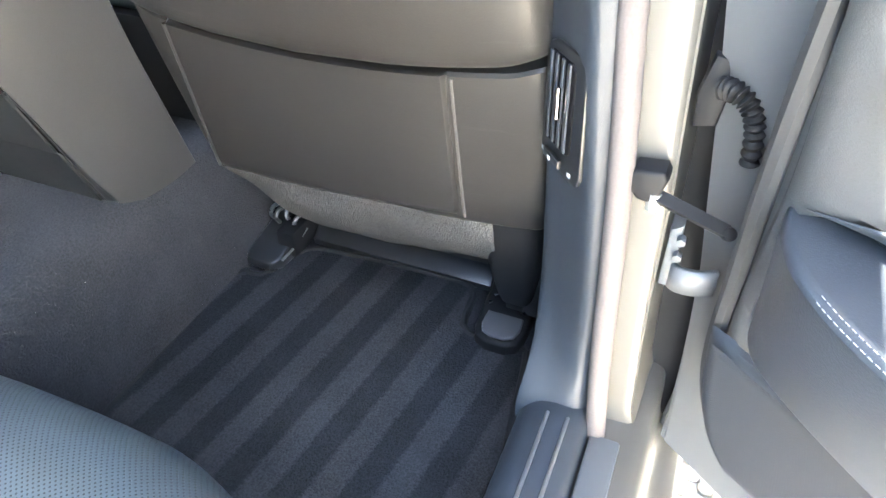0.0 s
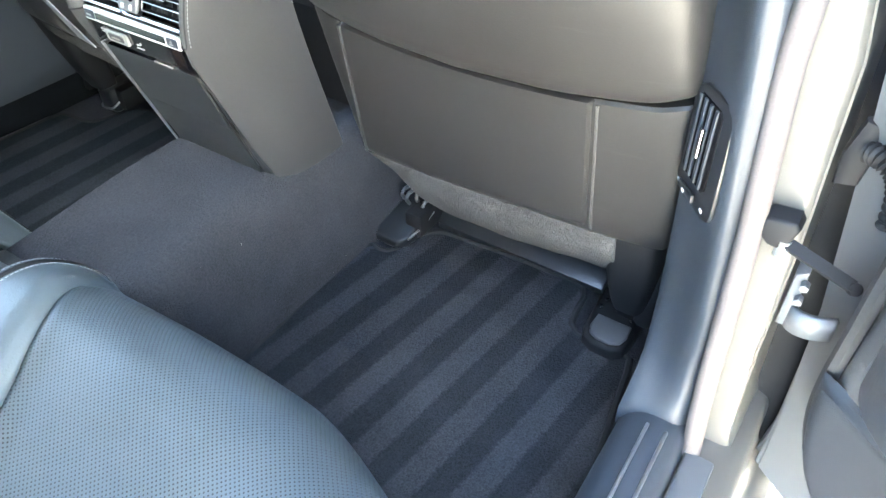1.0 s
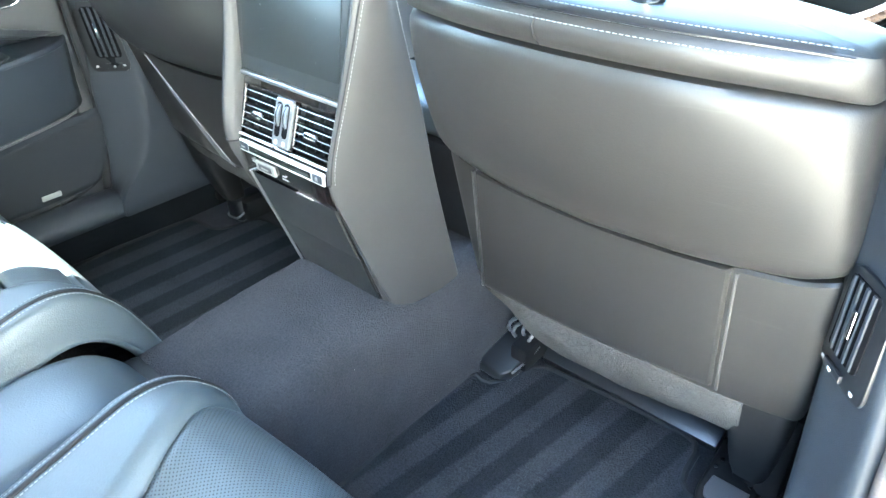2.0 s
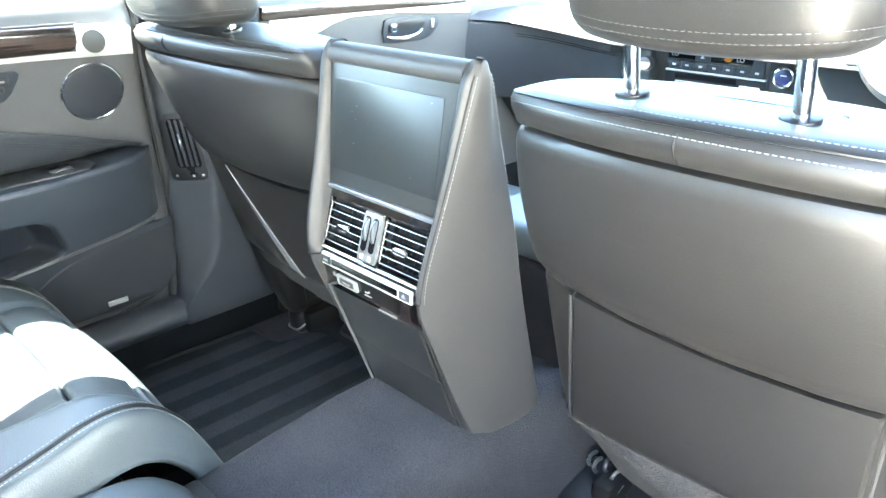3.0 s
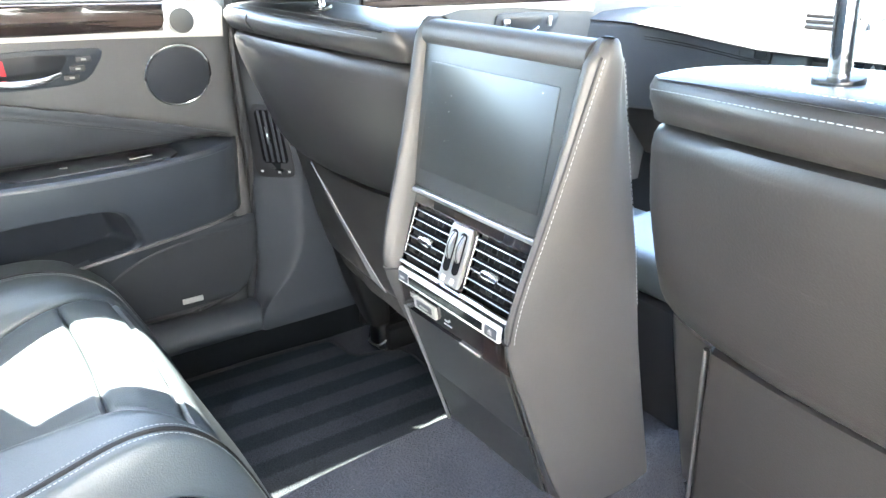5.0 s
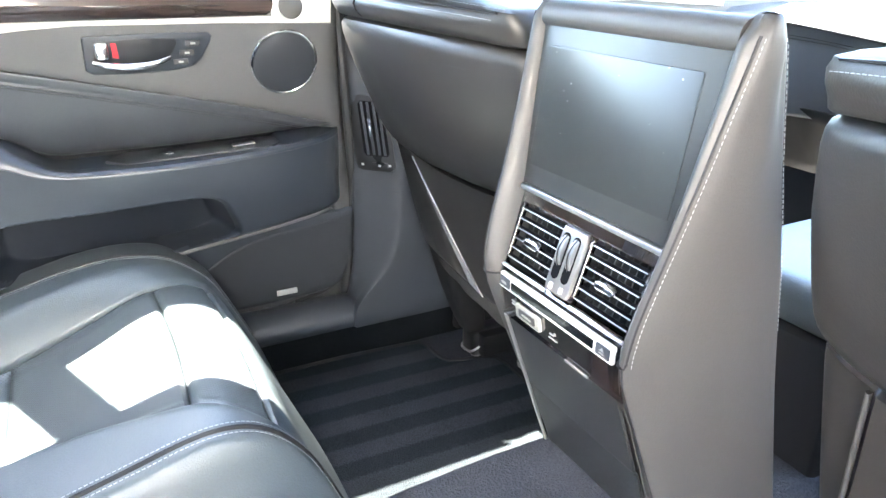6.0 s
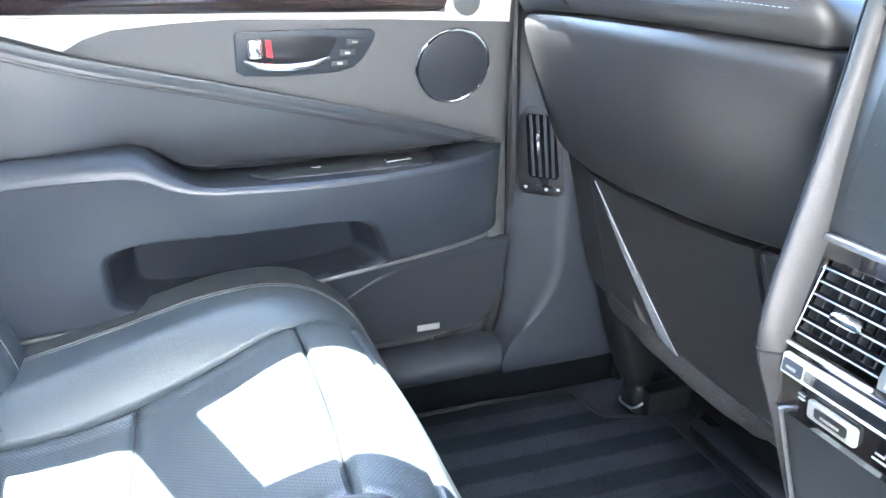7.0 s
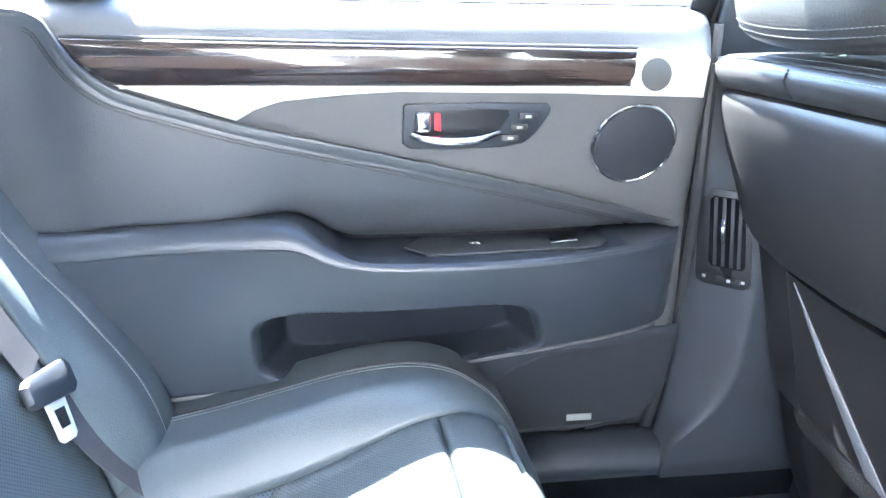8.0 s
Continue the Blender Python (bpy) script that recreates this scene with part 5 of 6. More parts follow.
        tg = [(-0.016, -0.016), (0.016, -0.016), (0.014, -0.056), (0.009, -0.060), (-0.009, -0.060), (-0.014, -0.056)]
        bm = prism(tg, lambda a, b, d: W(a, b, d - 0.001), 0.0025, 0.0006)
        P("tongue", bm, WHITE_MARK, broot, "white metal latch tongue")
        P("latch_hole", prism([(-0.008, -0.026), (0.008, -0.026), (0.007, -0.046), (-0.007, -0.046)], lambda a, b, d: W(a, b, d - 0.0018), 0.0042, 0), SATIN_BLACK, broot)
        P("stop_button", disc(back(0.519, 0.63) + Vector((0, 0.006, 0)), (0, 1, 0.3), 0.005, 0.003, 16), PLASTIC_GREY, broot)
    return root


PLACED[0] = MIRROR
rear_seat("black leather rear seat with perforated insert in a sun patch", True)
PLACED[0] = Matrix.Identity(4)
rear_seat("black leather rear seat with perforated insert beside the open door", False)

mid_seat = thing("middle_backseat", "narrow black leather centre seat between the rear seats", "car seat", (0, -0.1, 0.4), "rear seats")


def mid_at(u, v):
    x = -0.084 + 0.168 * u
    p = along(PROF_MID, v)
    e = min(u, 1 - u) * 0.168
    return Vector((x, p.x, p.y + 0.006 * math.sin(math.pi * u) - 0.012 * math.exp(-(e / 0.010) ** 2)))


part("cushion", patch(mid_at, 30, 80), LEATHER, mid_seat, solid=0.012)
part("cushion_core", box(0, -0.13, 0.46, 0.16, 0.60, 0.20, 0.01), PLASTIC, mid_seat)
part("back", prism([(-0.285, 0.56), (-0.46, 1.08), (-0.64, 1.08), (-0.50, 0.56)], lambda a, b, d: (-0.086 + d, a, b), 0.172, 0.02, 3), LEATHER, mid_seat)
part("pull_tab", box(0.0, 0.2105, 0.43, 0.05, 0.012, 0.10, 0.004), PLASTIC, mid_seat)
# lower front of the bench
single("seat_riser", box(0, 0.13, 0.36, 1.44, 0.12, 0.10, 0.01), CARPET, "carpeted riser under the rear bench", "seat base", kind="structure")


# ---- rear doors: built for the car's left side ----
def door_x(z):
    return at_line([(0.40, -0.752), (0.50, -0.752), (0.62, -0.738), (0.72, -0.715), (0.82, -0.694), (0.90, -0.668), (0.97, -0.648), (1.02, -0.634), (1.06, -0.637), (1.088, -0.646), (1.102, -0.662), (1.108, -0.690)], z)


def front_edge(z):
    return at_line([(0.46, 0.27), (0.468, 0.335), (0.478, 0.387), (0.492, 0.428), (0.516, 0.454), (0.551, 0.469), (0.61, 0.476), (0.67, 0.473), (0.77, 0.459), (0.92, 0.438), (1.11, 0.426)], z)


PIPE = [(-0.62, 1.100), (-0.36, 1.098), (-0.328, 1.086), (-0.312, 1.062), (-0.297, 1.042), (-0.265, 1.018), (-0.20, 0.996), (-0.135, 0.976), (0.042, 0.934), (0.25, 0.883), (0.385, 0.844), (0.45, 0.826)]
ARM_TOP = [(-0.62, 0.842), (-0.34, 0.851), (-0.25, 0.858), (-0.10, 0.863), (-0.075, 0.856), (-0.045, 0.834), (-0.02, 0.821), (0.01, 0.816), (0.20, 0.816), (0.40, 0.824), (0.45, 0.826)]
ARM_LOW = [(-0.62, 0.594), (-0.23, 0.618), (0.067, 0.635), (0.25, 0.651), (0.40, 0.668), (0.45, 0.682)]


def band(y0, y1, lo, hi, xf, proud, nu, nv, soft=0.008, soft_y=None):
    """A padded piece of the door between two lines, standing proud of it with rounded edges."""
    sy = soft if soft_y is None else soft_y

    def f(u, v):
        y = y0 + (y1 - y0) * u
        a, b = lo(y), hi(y)
        z = a + (b - a) * v
        ez, ey = min(v, 1 - v) * abs(b - a), min(u, 1 - u) * abs(y1 - y0)
        r = math.sqrt(max(0.0, 1 - (1 - min(1, ez / soft)) ** 2)) * math.sqrt(max(0.0, 1 - (1 - min(1, ey / sy)) ** 2))
        return Vector((xf(y, z) + proud * r, y, z))
    return patch(f, nu, nv)


def rear_door(label, seen_glass):
    side = PLACED[0]
    root = thing("door", label, "car door", tuple(side @ Vector((-0.74, 0.0, 0.45))), "rear doors")
    P = placed_part
    # inner panel as a sheet that follows the front edge
    def sheet(u, v):
        z = 0.462 + (1.108 - 0.462) * v
        y1 = front_edge(z)
        y = -0.62 + (y1 + 0.62) * u
        e = y1 - y
        r = 0.020
        back = r - math.sqrt(max(0, r * r - max(0, r - e) ** 2)) if e < r else 0
        back += 0.020 * max(0.0, 1 - e / 0.036) ** 1.4
        eb = (z - 0.462)
        back += r - math.sqrt(max(0, r * r - max(0, r - eb) ** 2)) if eb < r else 0
        return Vector((door_x(z) - back - 0.070 * step(0.630, 0.645, z) * step(0.0, 0.03, at_line(PIPE, y) - z) * step(0.43, 0.38, y) * (0.3 + 0.7 * step(-0.34, -0.27, y)), y, z))
    P("inner_panel", patch(sheet, 70, 70), TRIM, root, "dark grey soft inner panel", solid=0.012)
    def arm_foot(y):
        return at_line([(-0.60, -0.655), (-0.15, -0.660), (0.10, -0.674), (0.24, -0.684), (0.36, -0.697), (0.44, -0.712)], y)

    def arm_edge(y):
        return at_line([(-0.60, -0.640), (-0.20, -0.625), (-0.03, -0.612), (0.05, -0.604), (0.15, -0.603), (0.25, -0.610), (0.34, -0.628), (0.39, -0.650), (0.425, -0.682), (0.445, -0.700)], y)

    # leather insert under the piping line
    def insert_x(y, z):
        a, b = at_line(ARM_TOP, y), at_line(PIPE, y)
        k = min(1, max(0, (z - a) / (b - a)))
        deep = -0.744 + (arm_edge(y) - 0.030 + 0.744) * step(0.04, -0.20, y)
        groove = 0.0012 * math.exp(-((b - 0.0145 - z) / 0.003) ** 2)
        return deep + (door_x(b) - deep) * k ** 0.36 - groove
    P("upper_insert", band(-0.60, 0.415, lambda y: at_line(ARM_TOP, y) - 0.004, lambda y: at_line(PIPE, y), insert_x, 0.0035, 130, 90, 0.004), LEATHER_DOOR, root, "smooth leather insert")
    for off in (0.0185, 0.0225):
        line = []
        for k in range(91):
            y = -0.345 + 0.735 * k / 90
            slope = (at_line(PIPE, y + 0.002) - at_line(PIPE, y - 0.002)) / 0.004
            n = math.hypot(1, slope)
            py, pz = y + off * slope / n, at_line(PIPE, y) - off / n
            line.append(Vector((insert_x(py, pz) + 0.0047, py, pz)))
        P("seam", tube(line, 0.0006, 6), SATIN_BLACK, root)

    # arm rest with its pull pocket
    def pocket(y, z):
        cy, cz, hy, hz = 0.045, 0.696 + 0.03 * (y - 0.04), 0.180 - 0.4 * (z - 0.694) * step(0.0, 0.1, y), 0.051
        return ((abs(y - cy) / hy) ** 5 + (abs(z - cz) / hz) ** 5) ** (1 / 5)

    def arm_x(y, z):
        t, b = at_line(ARM_TOP, y), at_line(ARM_LOW, y)
        x = arm_edge(y) + (arm_foot(y) - arm_edge(y)) * max(0.0, (t - z) / (t - b)) ** 1.3
        return x - 0.080 * step(1.06, 0.84, pocket(y, z))

    def arm(u, v):
        """From the crease over the rounded top edge and down the face."""
        y = -0.60 + 1.042 * u
        t, low = at_line(ARM_TOP, y), at_line(ARM_LOW, y)
        r = 0.009 + 0.022 * step(0.0, -0.10, y)
        x0 = -0.738 + (arm_edge(y) - 0.040 + 0.738) * step(0.04, -0.20, y)
        x1 = arm_edge(y)
        if v < 0.16:
            x, z = x0 + (x1 - r - x0) * v / 0.16, t
            z -= 0.008 * step(-0.055, -0.03, y) * step(0.335, 0.315, y) * step(-0.634, -0.642, x)
        elif v < 0.30:
            w = (v - 0.16) / 0.14 * math.pi / 2
            x, z = x1 - r + r * math.sin(w), t - r * (1 - math.cos(w))
        else:
            z = t - r + (low - t + r) * (v - 0.30) / 0.70
            x = arm_x(y, z)
            foot = (z - low) / 0.012
            if foot < 1:
                x -= 0.022 * (1 - math.sqrt(max(0.0, 1 - (1 - foot) ** 2)))
        e = (0.442 - y) / 0.030
        if e < 1:
            x = -0.745 + (x + 0.745) * math.sqrt(max(0.0, 1 - (1 - e) ** 2))
        return Vector((x, y, z))
    rest = P("arm_rest", patch(arm, 560, 150), LEATHER_ARM, root, "leather arm rest with darker pull pocket")
    # Faces inside the pocket outline take a darker colour.
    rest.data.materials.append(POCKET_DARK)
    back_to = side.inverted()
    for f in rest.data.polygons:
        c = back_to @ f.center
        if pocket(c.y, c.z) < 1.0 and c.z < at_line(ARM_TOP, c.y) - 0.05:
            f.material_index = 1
    for across, down in ((0.0042, 0.0009), (0.0009, 0.0042)):
        edge = [Vector((arm_edge(y) - across, y, at_line(ARM_TOP, y) - down)) for y in [-0.03 + 0.40 * k / 80 for k in range(81)]]
        P("stitching", stitches(edge, 0.0034, 0.0018, 0.00032 if seen_glass else 0.00036), THREAD if seen_glass else THREAD_PALE, root, "fine stitching")
    def L(a, b, d):
        """A place on the ledge: b across it from the window side, a along the car."""
        return (-0.729 + b, a, at_line(ARM_TOP, a) - 0.0085 + d)
    sw = P("switch_panel", prism([(0.050, 0.045), (0.078, 0.004), (0.300, 0.004), (0.318, 0.020), (0.318, 0.055), (0.300, 0.076), (0.078, 0.080)], L, 0.005, 0.002), SWITCH_GREY, root, "dark grey switch panel")
    P("panel_joint", prism([(0.194, 0.006), (0.1965, 0.006), (0.2085, 0.076), (0.206, 0.076)], lambda a, b, d: L(a, b, d + 0.0045), 0.001, 0), VENT_BLACK, sw)
    P("switch_well", prism([(0.128, 0.036), (0.180, 0.030), (0.182, 0.052), (0.130, 0.056)], lambda a, b, d: L(a, b, d + 0.0045), 0.001, 0), VENT_BLACK, sw)
    P("switch_mark", prism([(0.135, 0.040), (0.146, 0.040), (0.150, 0.047), (0.138, 0.047)], lambda a, b, d: L(a, b, d + 0.0060), 0.0015, 0.0004), CHROME, sw)
    P("switch", prism([(0.238, 0.050), (0.276, 0.046), (0.276, 0.062), (0.238, 0.066)], lambda a, b, d: L(a, b, d + 0.0045), 0.0065, 0.002), CHROME, sw, "chrome window switch")

    # lower panel, grille and badge
    def low_hi(y):
        return at_line(ARM_LOW, y) - 0.004
    def low_lo(y):
        return at_line([(-0.60, 0.50), (0.20, 0.478), (0.36, 0.482), (0.41, 0.50), (0.425, 0.53)], y)

    def low_face(u, v):
        y = -0.60 + 1.03 * u
        for k in range(3):
            z = low_lo(min(y, 0.36)) + (low_hi(min(y, 0.38)) - low_lo(min(y, 0.36))) * v
            y = -0.60 + (front_edge(z) - 0.004 + 0.60) * u
        ez, ey = min(v, 1 - v) * 0.15, (1 - u) * 1.03
        r = math.sqrt(max(0.0, 1 - (1 - min(1, ez / 0.014)) ** 2)) * math.sqrt(max(0.0, 1 - (1 - min(1, ey / 0.045)) ** 2))
        return Vector((door_x(z) - 0.003 + 0.011 * r, y, z))
    P("lower_panel", patch(low_face, 110, 36), TRIM_DARK, root)
    # Paler than the arm rest: the highlight on its lower rim is put into colour.
    P("ledge", tube([Vector((arm_foot(y) - 0.012, y, at_line(ARM_LOW, y) - 0.001)) for y in [-0.55 + 0.965 * k / 40 for k in range(41)]], 0.0042, 8), TRIM, root, "narrow pale ledge for the arm rest's rim highlight")
    def grille_face(u, v):
        y = 0.135 + 0.34 * u
        for k in range(3):
            hi = at_line([(0.13, 0.52), (0.155, 0.553), (0.185, 0.582), (0.235, 0.613), (0.294, 0.631), (0.381, 0.641), (0.443, 0.647), (0.49, 0.65)], y)
            lo = low_lo(min(y, 0.38)) + 0.008
            z = lo + (hi - lo) * v
            y = 0.135 + (front_edge(z) - 0.013 - 0.135) * u
        e = min(min(u, 1 - u) * 0.33, min(v, 1 - v) * (hi - lo))
        return Vector((door_x(z) + 0.0070 + 0.0025 * step(0, 0.006, e), y, z))
    P("speaker_grille", patch(grille_face, 60, 36), GRILLE, root, "fine perforated speaker grille")
    P("badge", box(door_x(0.50) + 0.0145, 0.325, 0.506, 0.003, 0.040, 0.011, 0.001), SATIN_SILVER, root, "small silver badge plate")

    # upper trims
    P("pale_trim", prism([(-0.262, 1.020), (-0.20, 1.000), (-0.140, 0.980), (-0.118, 0.993), (-0.088, 1.0025), (-0.02, 1.0095), (0.04, 1.013), (0.236, 1.011), (0.404, 1.006), (0.406, 1.050), (0.398, 1.058), (0.313, 1.061), (0.311, 1.019)], lambda a, b, d: (door_x(b) + 0.002 + d, a, b), 0.004, 0.0015), PALE_TRIM, root, "pale satin trim strip")
    w = [(-0.310, 1.068), (-0.295, 1.048), (-0.268, 1.026), (-0.250, 1.0195), (0.300, 1.0195), (0.308, 1.024), (0.312, 1.034), (0.314, 1.061), (0.0, 1.064)]
    P("wood_trim", prism(w, lambda a, b, d: (door_x(1.04) + 0.001 + d + 0.006 * (1 - ((b - 1.043) / 0.026) ** 2), a, b), 0.008, 0.003, 3), WOOD, root, "dark lacquered wood strip")
    P("wood_lip", tube([Vector((door_x(1.04) + 0.008, y, 1.0182)) for y in (-0.255, 0.0, 0.30)], 0.0022, 6), SATIN_SILVER, root)
    P("wood_lip", tube([Vector((door_x(1.04) + 0.006, y, z)) for y, z in ((-0.31, 1.0695), (0.0, 1.0655), (0.314, 1.063))], 0.0022, 6), RUBBER, root)
    tw = P("tweeter", disc((door_x(1.035) + 0.006, 0.339, 1.033), (1, 0, 0.1), 0.0195, 0.008, 40, 0.003), TWEETER, root, "small round tweeter")
    P("rim", ring((door_x(1.035) + 0.008, 0.339, 1.033), (1, 0, 0.1), 0.0198, 0.0016), SATIN_SILVER, tw)
    nrm = Vector((1, 0, -0.30)).normalized()
    sp = P("speaker", disc((door_x(0.952) + 0.004, 0.330, 0.948), nrm, 0.050, 0.008, 48, 0.003), GRILLE, root, "round door speaker with chrome rim")
    P("rim", ring((door_x(0.952) + 0.0045, 0.330, 0.948), nrm, 0.0515, 0.0022, 56), CHROME, sp)

    # handle
    def HX(a, b, d):
        return (door_x(b) + d, a, b)
    hb = [(0.046, 0.995), (0.050, 0.9985), (0.14, 1.0005), (0.215, 0.999), (0.2205, 0.994), (0.218, 0.984), (0.205, 0.962), (0.193, 0.951), (0.17, 0.9455), (0.10, 0.9425), (0.055, 0.944), (0.046, 0.951)]
    han = P("handle_bezel", prism(hb, lambda a, b, d: HX(a, b, d - 0.001), 0.006, 0.0025), PLASTIC_GREY, root, "charcoal handle surround")
    hr = [(0.060, 0.991), (0.13, 0.9935), (0.168, 0.9925), (0.171, 0.986), (0.160, 0.966), (0.148, 0.9545), (0.07, 0.952), (0.058, 0.960)]
    P("recess", prism(hr, lambda a, b, d: HX(a, b, d + 0.0045), 0.0012, 0.0003), SATIN_BLACK, han, "black handle recess")
    P("pull_lever", tube(smooth_line([HX(a, b, d) for a, b, d in ((0.056, 0.963, 0.008), (0.075, 0.9575, 0.015), (0.105, 0.9555, 0.018), (0.135, 0.9580, 0.016), (0.160, 0.9650, 0.008))], 6), lambda s: 0.0035 + 0.0025 * math.sin(math.pi * s), 10), CHROME, han, "chrome pull lever")
    P("lock_knob", box(*HX(0.069, 0.9785, 0.009), 0.010, 0.018, 0.024, 0.004, 3), CHROME, han, "chrome lock knob")
    P("lock_plate", prism([(0.083, 0.968), (0.091, 0.966), (0.089, 0.988), (0.082, 0.989)], lambda a, b, d: HX(a, b, d + 0.0055), 0.002, 0.0005), RED_MARK, han, "red lock plate")
    for a, b in ((0.1925, 0.984), (0.1835, 0.9705), (0.174, 0.9575)):
        k = P("memory_button", box(*HX(a, b, 0.006), 0.005, 0.021, 0.0085, 0.0015), PLASTIC, han, "small memory button")
        P("mark", box(*HX(a, b, 0.0088), 0.0006, 0.007, 0.003, 0), CREAM, k)

    # window frame, outer shell and jamb
    # Unseen window top, pulled inboard to place the sun on seat and tunnel.
    def frame_x(z):
        return at_line([(1.08, -0.700), (1.25, -0.600), (1.437, -0.470), (1.48, -0.452)], z)
    for y0, y1, y2, y3, zt in ((-0.341, -0.266, -0.273, -0.339, 1.36), (0.396, 0.432, 0.428, 0.390, 1.425)):
        P("window_frame", prism([(y0, 1.08), (y1, 1.08), (y2, zt), (y3, zt)], lambda a, b, d: (frame_x(b) + 0.004 - d, a, b), 0.035, 0.006), SATIN_BLACK, root, "black window frame")
    P("window_frame", prism([(-0.45, 1.275), (-0.35, 1.318), (-0.28, 1.353), (-0.20, 1.378), (-0.14, 1.395), (0.0, 1.420), (0.41, 1.440), (0.41, 1.478), (0.05, 1.478), (-0.20, 1.445), (-0.45, 1.350)], lambda a, b, d: (frame_x(b) + 0.004 - d, a, b), 0.010, 0.003), SATIN_BLACK, root, "black window frame")
    P("belt_seal", box(-0.700, 0.02, 1.104, 0.022, 0.80, 0.014, 0.004), RUBBER, root, "black rubber belt seal")
    gl = bmesh.new()
    gl.faces.new([gl.verts.new(p) for p in ((-0.712, -0.36, 1.09), (-0.712, 0.405, 1.09), (-0.468, 0.40, 1.455), (-0.468, -0.05, 1.455), (-0.562, -0.18, 1.325), (-0.63, -0.44, 1.23))])
    P("window_glass", gl, GLASS, root, "clear window glass", smooth=False)
    # steel shell
    rings = []
    for z, xo, yf in ((0.36, -0.870, 0.52), (0.45, -0.900, 0.525), (0.65, -0.915, 0.530), (0.85, -0.910, 0.530), (1.00, -0.880, 0.525), (1.085, -0.800, 0.515)):
        xi = min(door_x(z) - 0.022, -0.800)
        yf += 0.0 if seen_glass else 0.036
        fe, di = front_edge(min(1.1, max(0.47, z))), door_x(z) - 0.022
        c = [(di, fe - 0.012), (di - 0.035, fe + 0.012), (di - 0.045, yf - 0.03), (xo + 0.02, yf), (xo, yf - 0.015), (xo, -0.60), (xi, -0.60), (xi, fe - 0.05)]
        rings.append([Vector((x, y, z)) for x, y in c])
    shell = P("steel_shell", loft(rings), PAINT_GREY, root, "silver grey painted door shell")
    if not seen_glass:
        for k in (0.18, 0.62):
            P("ridge", tube(smooth_line([r[2].lerp(r[3], k) for r in rings], 4), 0.0045, 8), PAINT_GREY, shell, "pressed ridge of the shell")
    seal = smooth_line([Vector((door_x(z) - 0.014, front_edge(z) - 0.002, z)) for z in (0.47, 0.485, 0.52, 0.60, 0.75, 0.92, 1.09)], 6)
    P("door_seal", tube(seal, 0.008, 8), RUBBER, root, "black rubber door seal")
    return root


rear_door("dark grey leather trimmed rear door with wood strip, closed", True)
HINGE = Vector((0.825, 0.555, 0))
PLACED[0] = Matrix.Translation(HINGE) @ Matrix.Rotation(radians(57), 4, "Z") @ Matrix.Translation(-HINGE) @ MIRROR
rear_door("open rear door with grey leather panel and arm rest", False)
PLACED[0] = Matrix.Identity(4)

# door stay, hinge and wiring at the open door
stay = thing("door_stay", "dark grey door check strap bolted to the pale pillar", "door check", (0.77, 0.47, 0.75))
part("bracket", prism([(-0.015, 0.004), (-0.017, 0.018), (-0.012, 0.024), (0.012, 0.026), (0.016, 0.020), (0.012, 0.004), (0.006, -0.006), (-0.006, -0.004)], lambda a, b, d: (0.766 + a, 0.477 - d, 0.760 + b), 0.026, 0.004, 3), UNDER_BLACK, stay, "dark grey bracket")
part("pin", tube([(0.773, 0.456, 0.748), (0.773, 0.456, 0.764)], 0.006, 12), SATIN_SILVER, stay, "bright steel pin")
part("arm", ribbon([(0.774, 0.457, 0.760), (0.802, 0.455, 0.752), (0.836, 0.453, 0.742)], (0, -0.5, 0.8), 0.011, 0.005), UNDER_BLACK, stay)
part("arm_end", disc((0.837, 0.452, 0.742), (0.3, -0.7, 0.6), 0.006, 0.008, 20), UNDER_BLACK, stay)
hinge = part("door_hinge", prism([(0.792, 0.650), (0.792, 0.715), (0.803, 0.722), (0.803, 0.650)], lambda a, b, d: (a, 0.478 + d, b), 0.03, 0.003), PAINT_GREY, body_right, "painted steel door hinge")
strap = smooth_line([(0.799, 0.500), (0.799, 0.482), (0.803, 0.473), (0.812, 0.468), (0.826, 0.468), (0.842, 0.474)], 5)
part("knuckle", patch(lambda u, v: Vector((along([Vector(p) for p in strap], u).x, along([Vector(p) for p in strap], u).y, 0.650 + 0.027 * v + 0.006 * u)), 25, 2), PAINT_GREY, hinge, "flat steel hinge strap", solid=0.006)
for z in (0.690, 0.708):
    part("bolt", disc((0.803, 0.475, z), (0, -1, 0), 0.0045, 0.010, 6), PAINT_GREY, hinge)
boot = thing("wiring_boot", "black ribbed rubber wiring boot between pillar and door", "cable boot", (0.81, 0.47, 0.85))
part("flange", prism([(-0.009, -0.030), (0.009, -0.026), (0.012, 0.0), (0.008, 0.030), (-0.004, 0.032), (-0.011, 0.0)], lambda a, b, d: (0.797 + a, 0.484 - d, 0.850 + b), 0.014, 0.005), UNDER_BLACK, boot)
path = smooth_line([(0.804, 0.470, 0.858), (0.814, 0.460, 0.860), (0.826, 0.456, 0.852), (0.833, 0.456, 0.834), (0.836, 0.460, 0.806)], 28)
part("bellows", tube(path, lambda s: 0.0080 - 0.0016 * s + 0.0015 * math.cos(s * 2 * math.pi * 13), 16), UNDER_BLACK, boot, "ribbed rubber bellows")

# ---- front of the cabin ----
dash = thing("dashboard", "grey leather dashboard with vents and centre controls", "dashboard", (0, 1.5, 0.8))
prof = smooth_line([Vector(p) for p in ((1.62, 0.62), (1.57, 0.70), (1.51, 0.80), (1.46, 0.88), (1.420, 0.935), (1.420, 0.950), (1.445, 0.985), (1.49, 1.005), (1.50, 1.015), (1.75, 1.000), (1.90, 0.98), (1.90, 0.62))], 4)
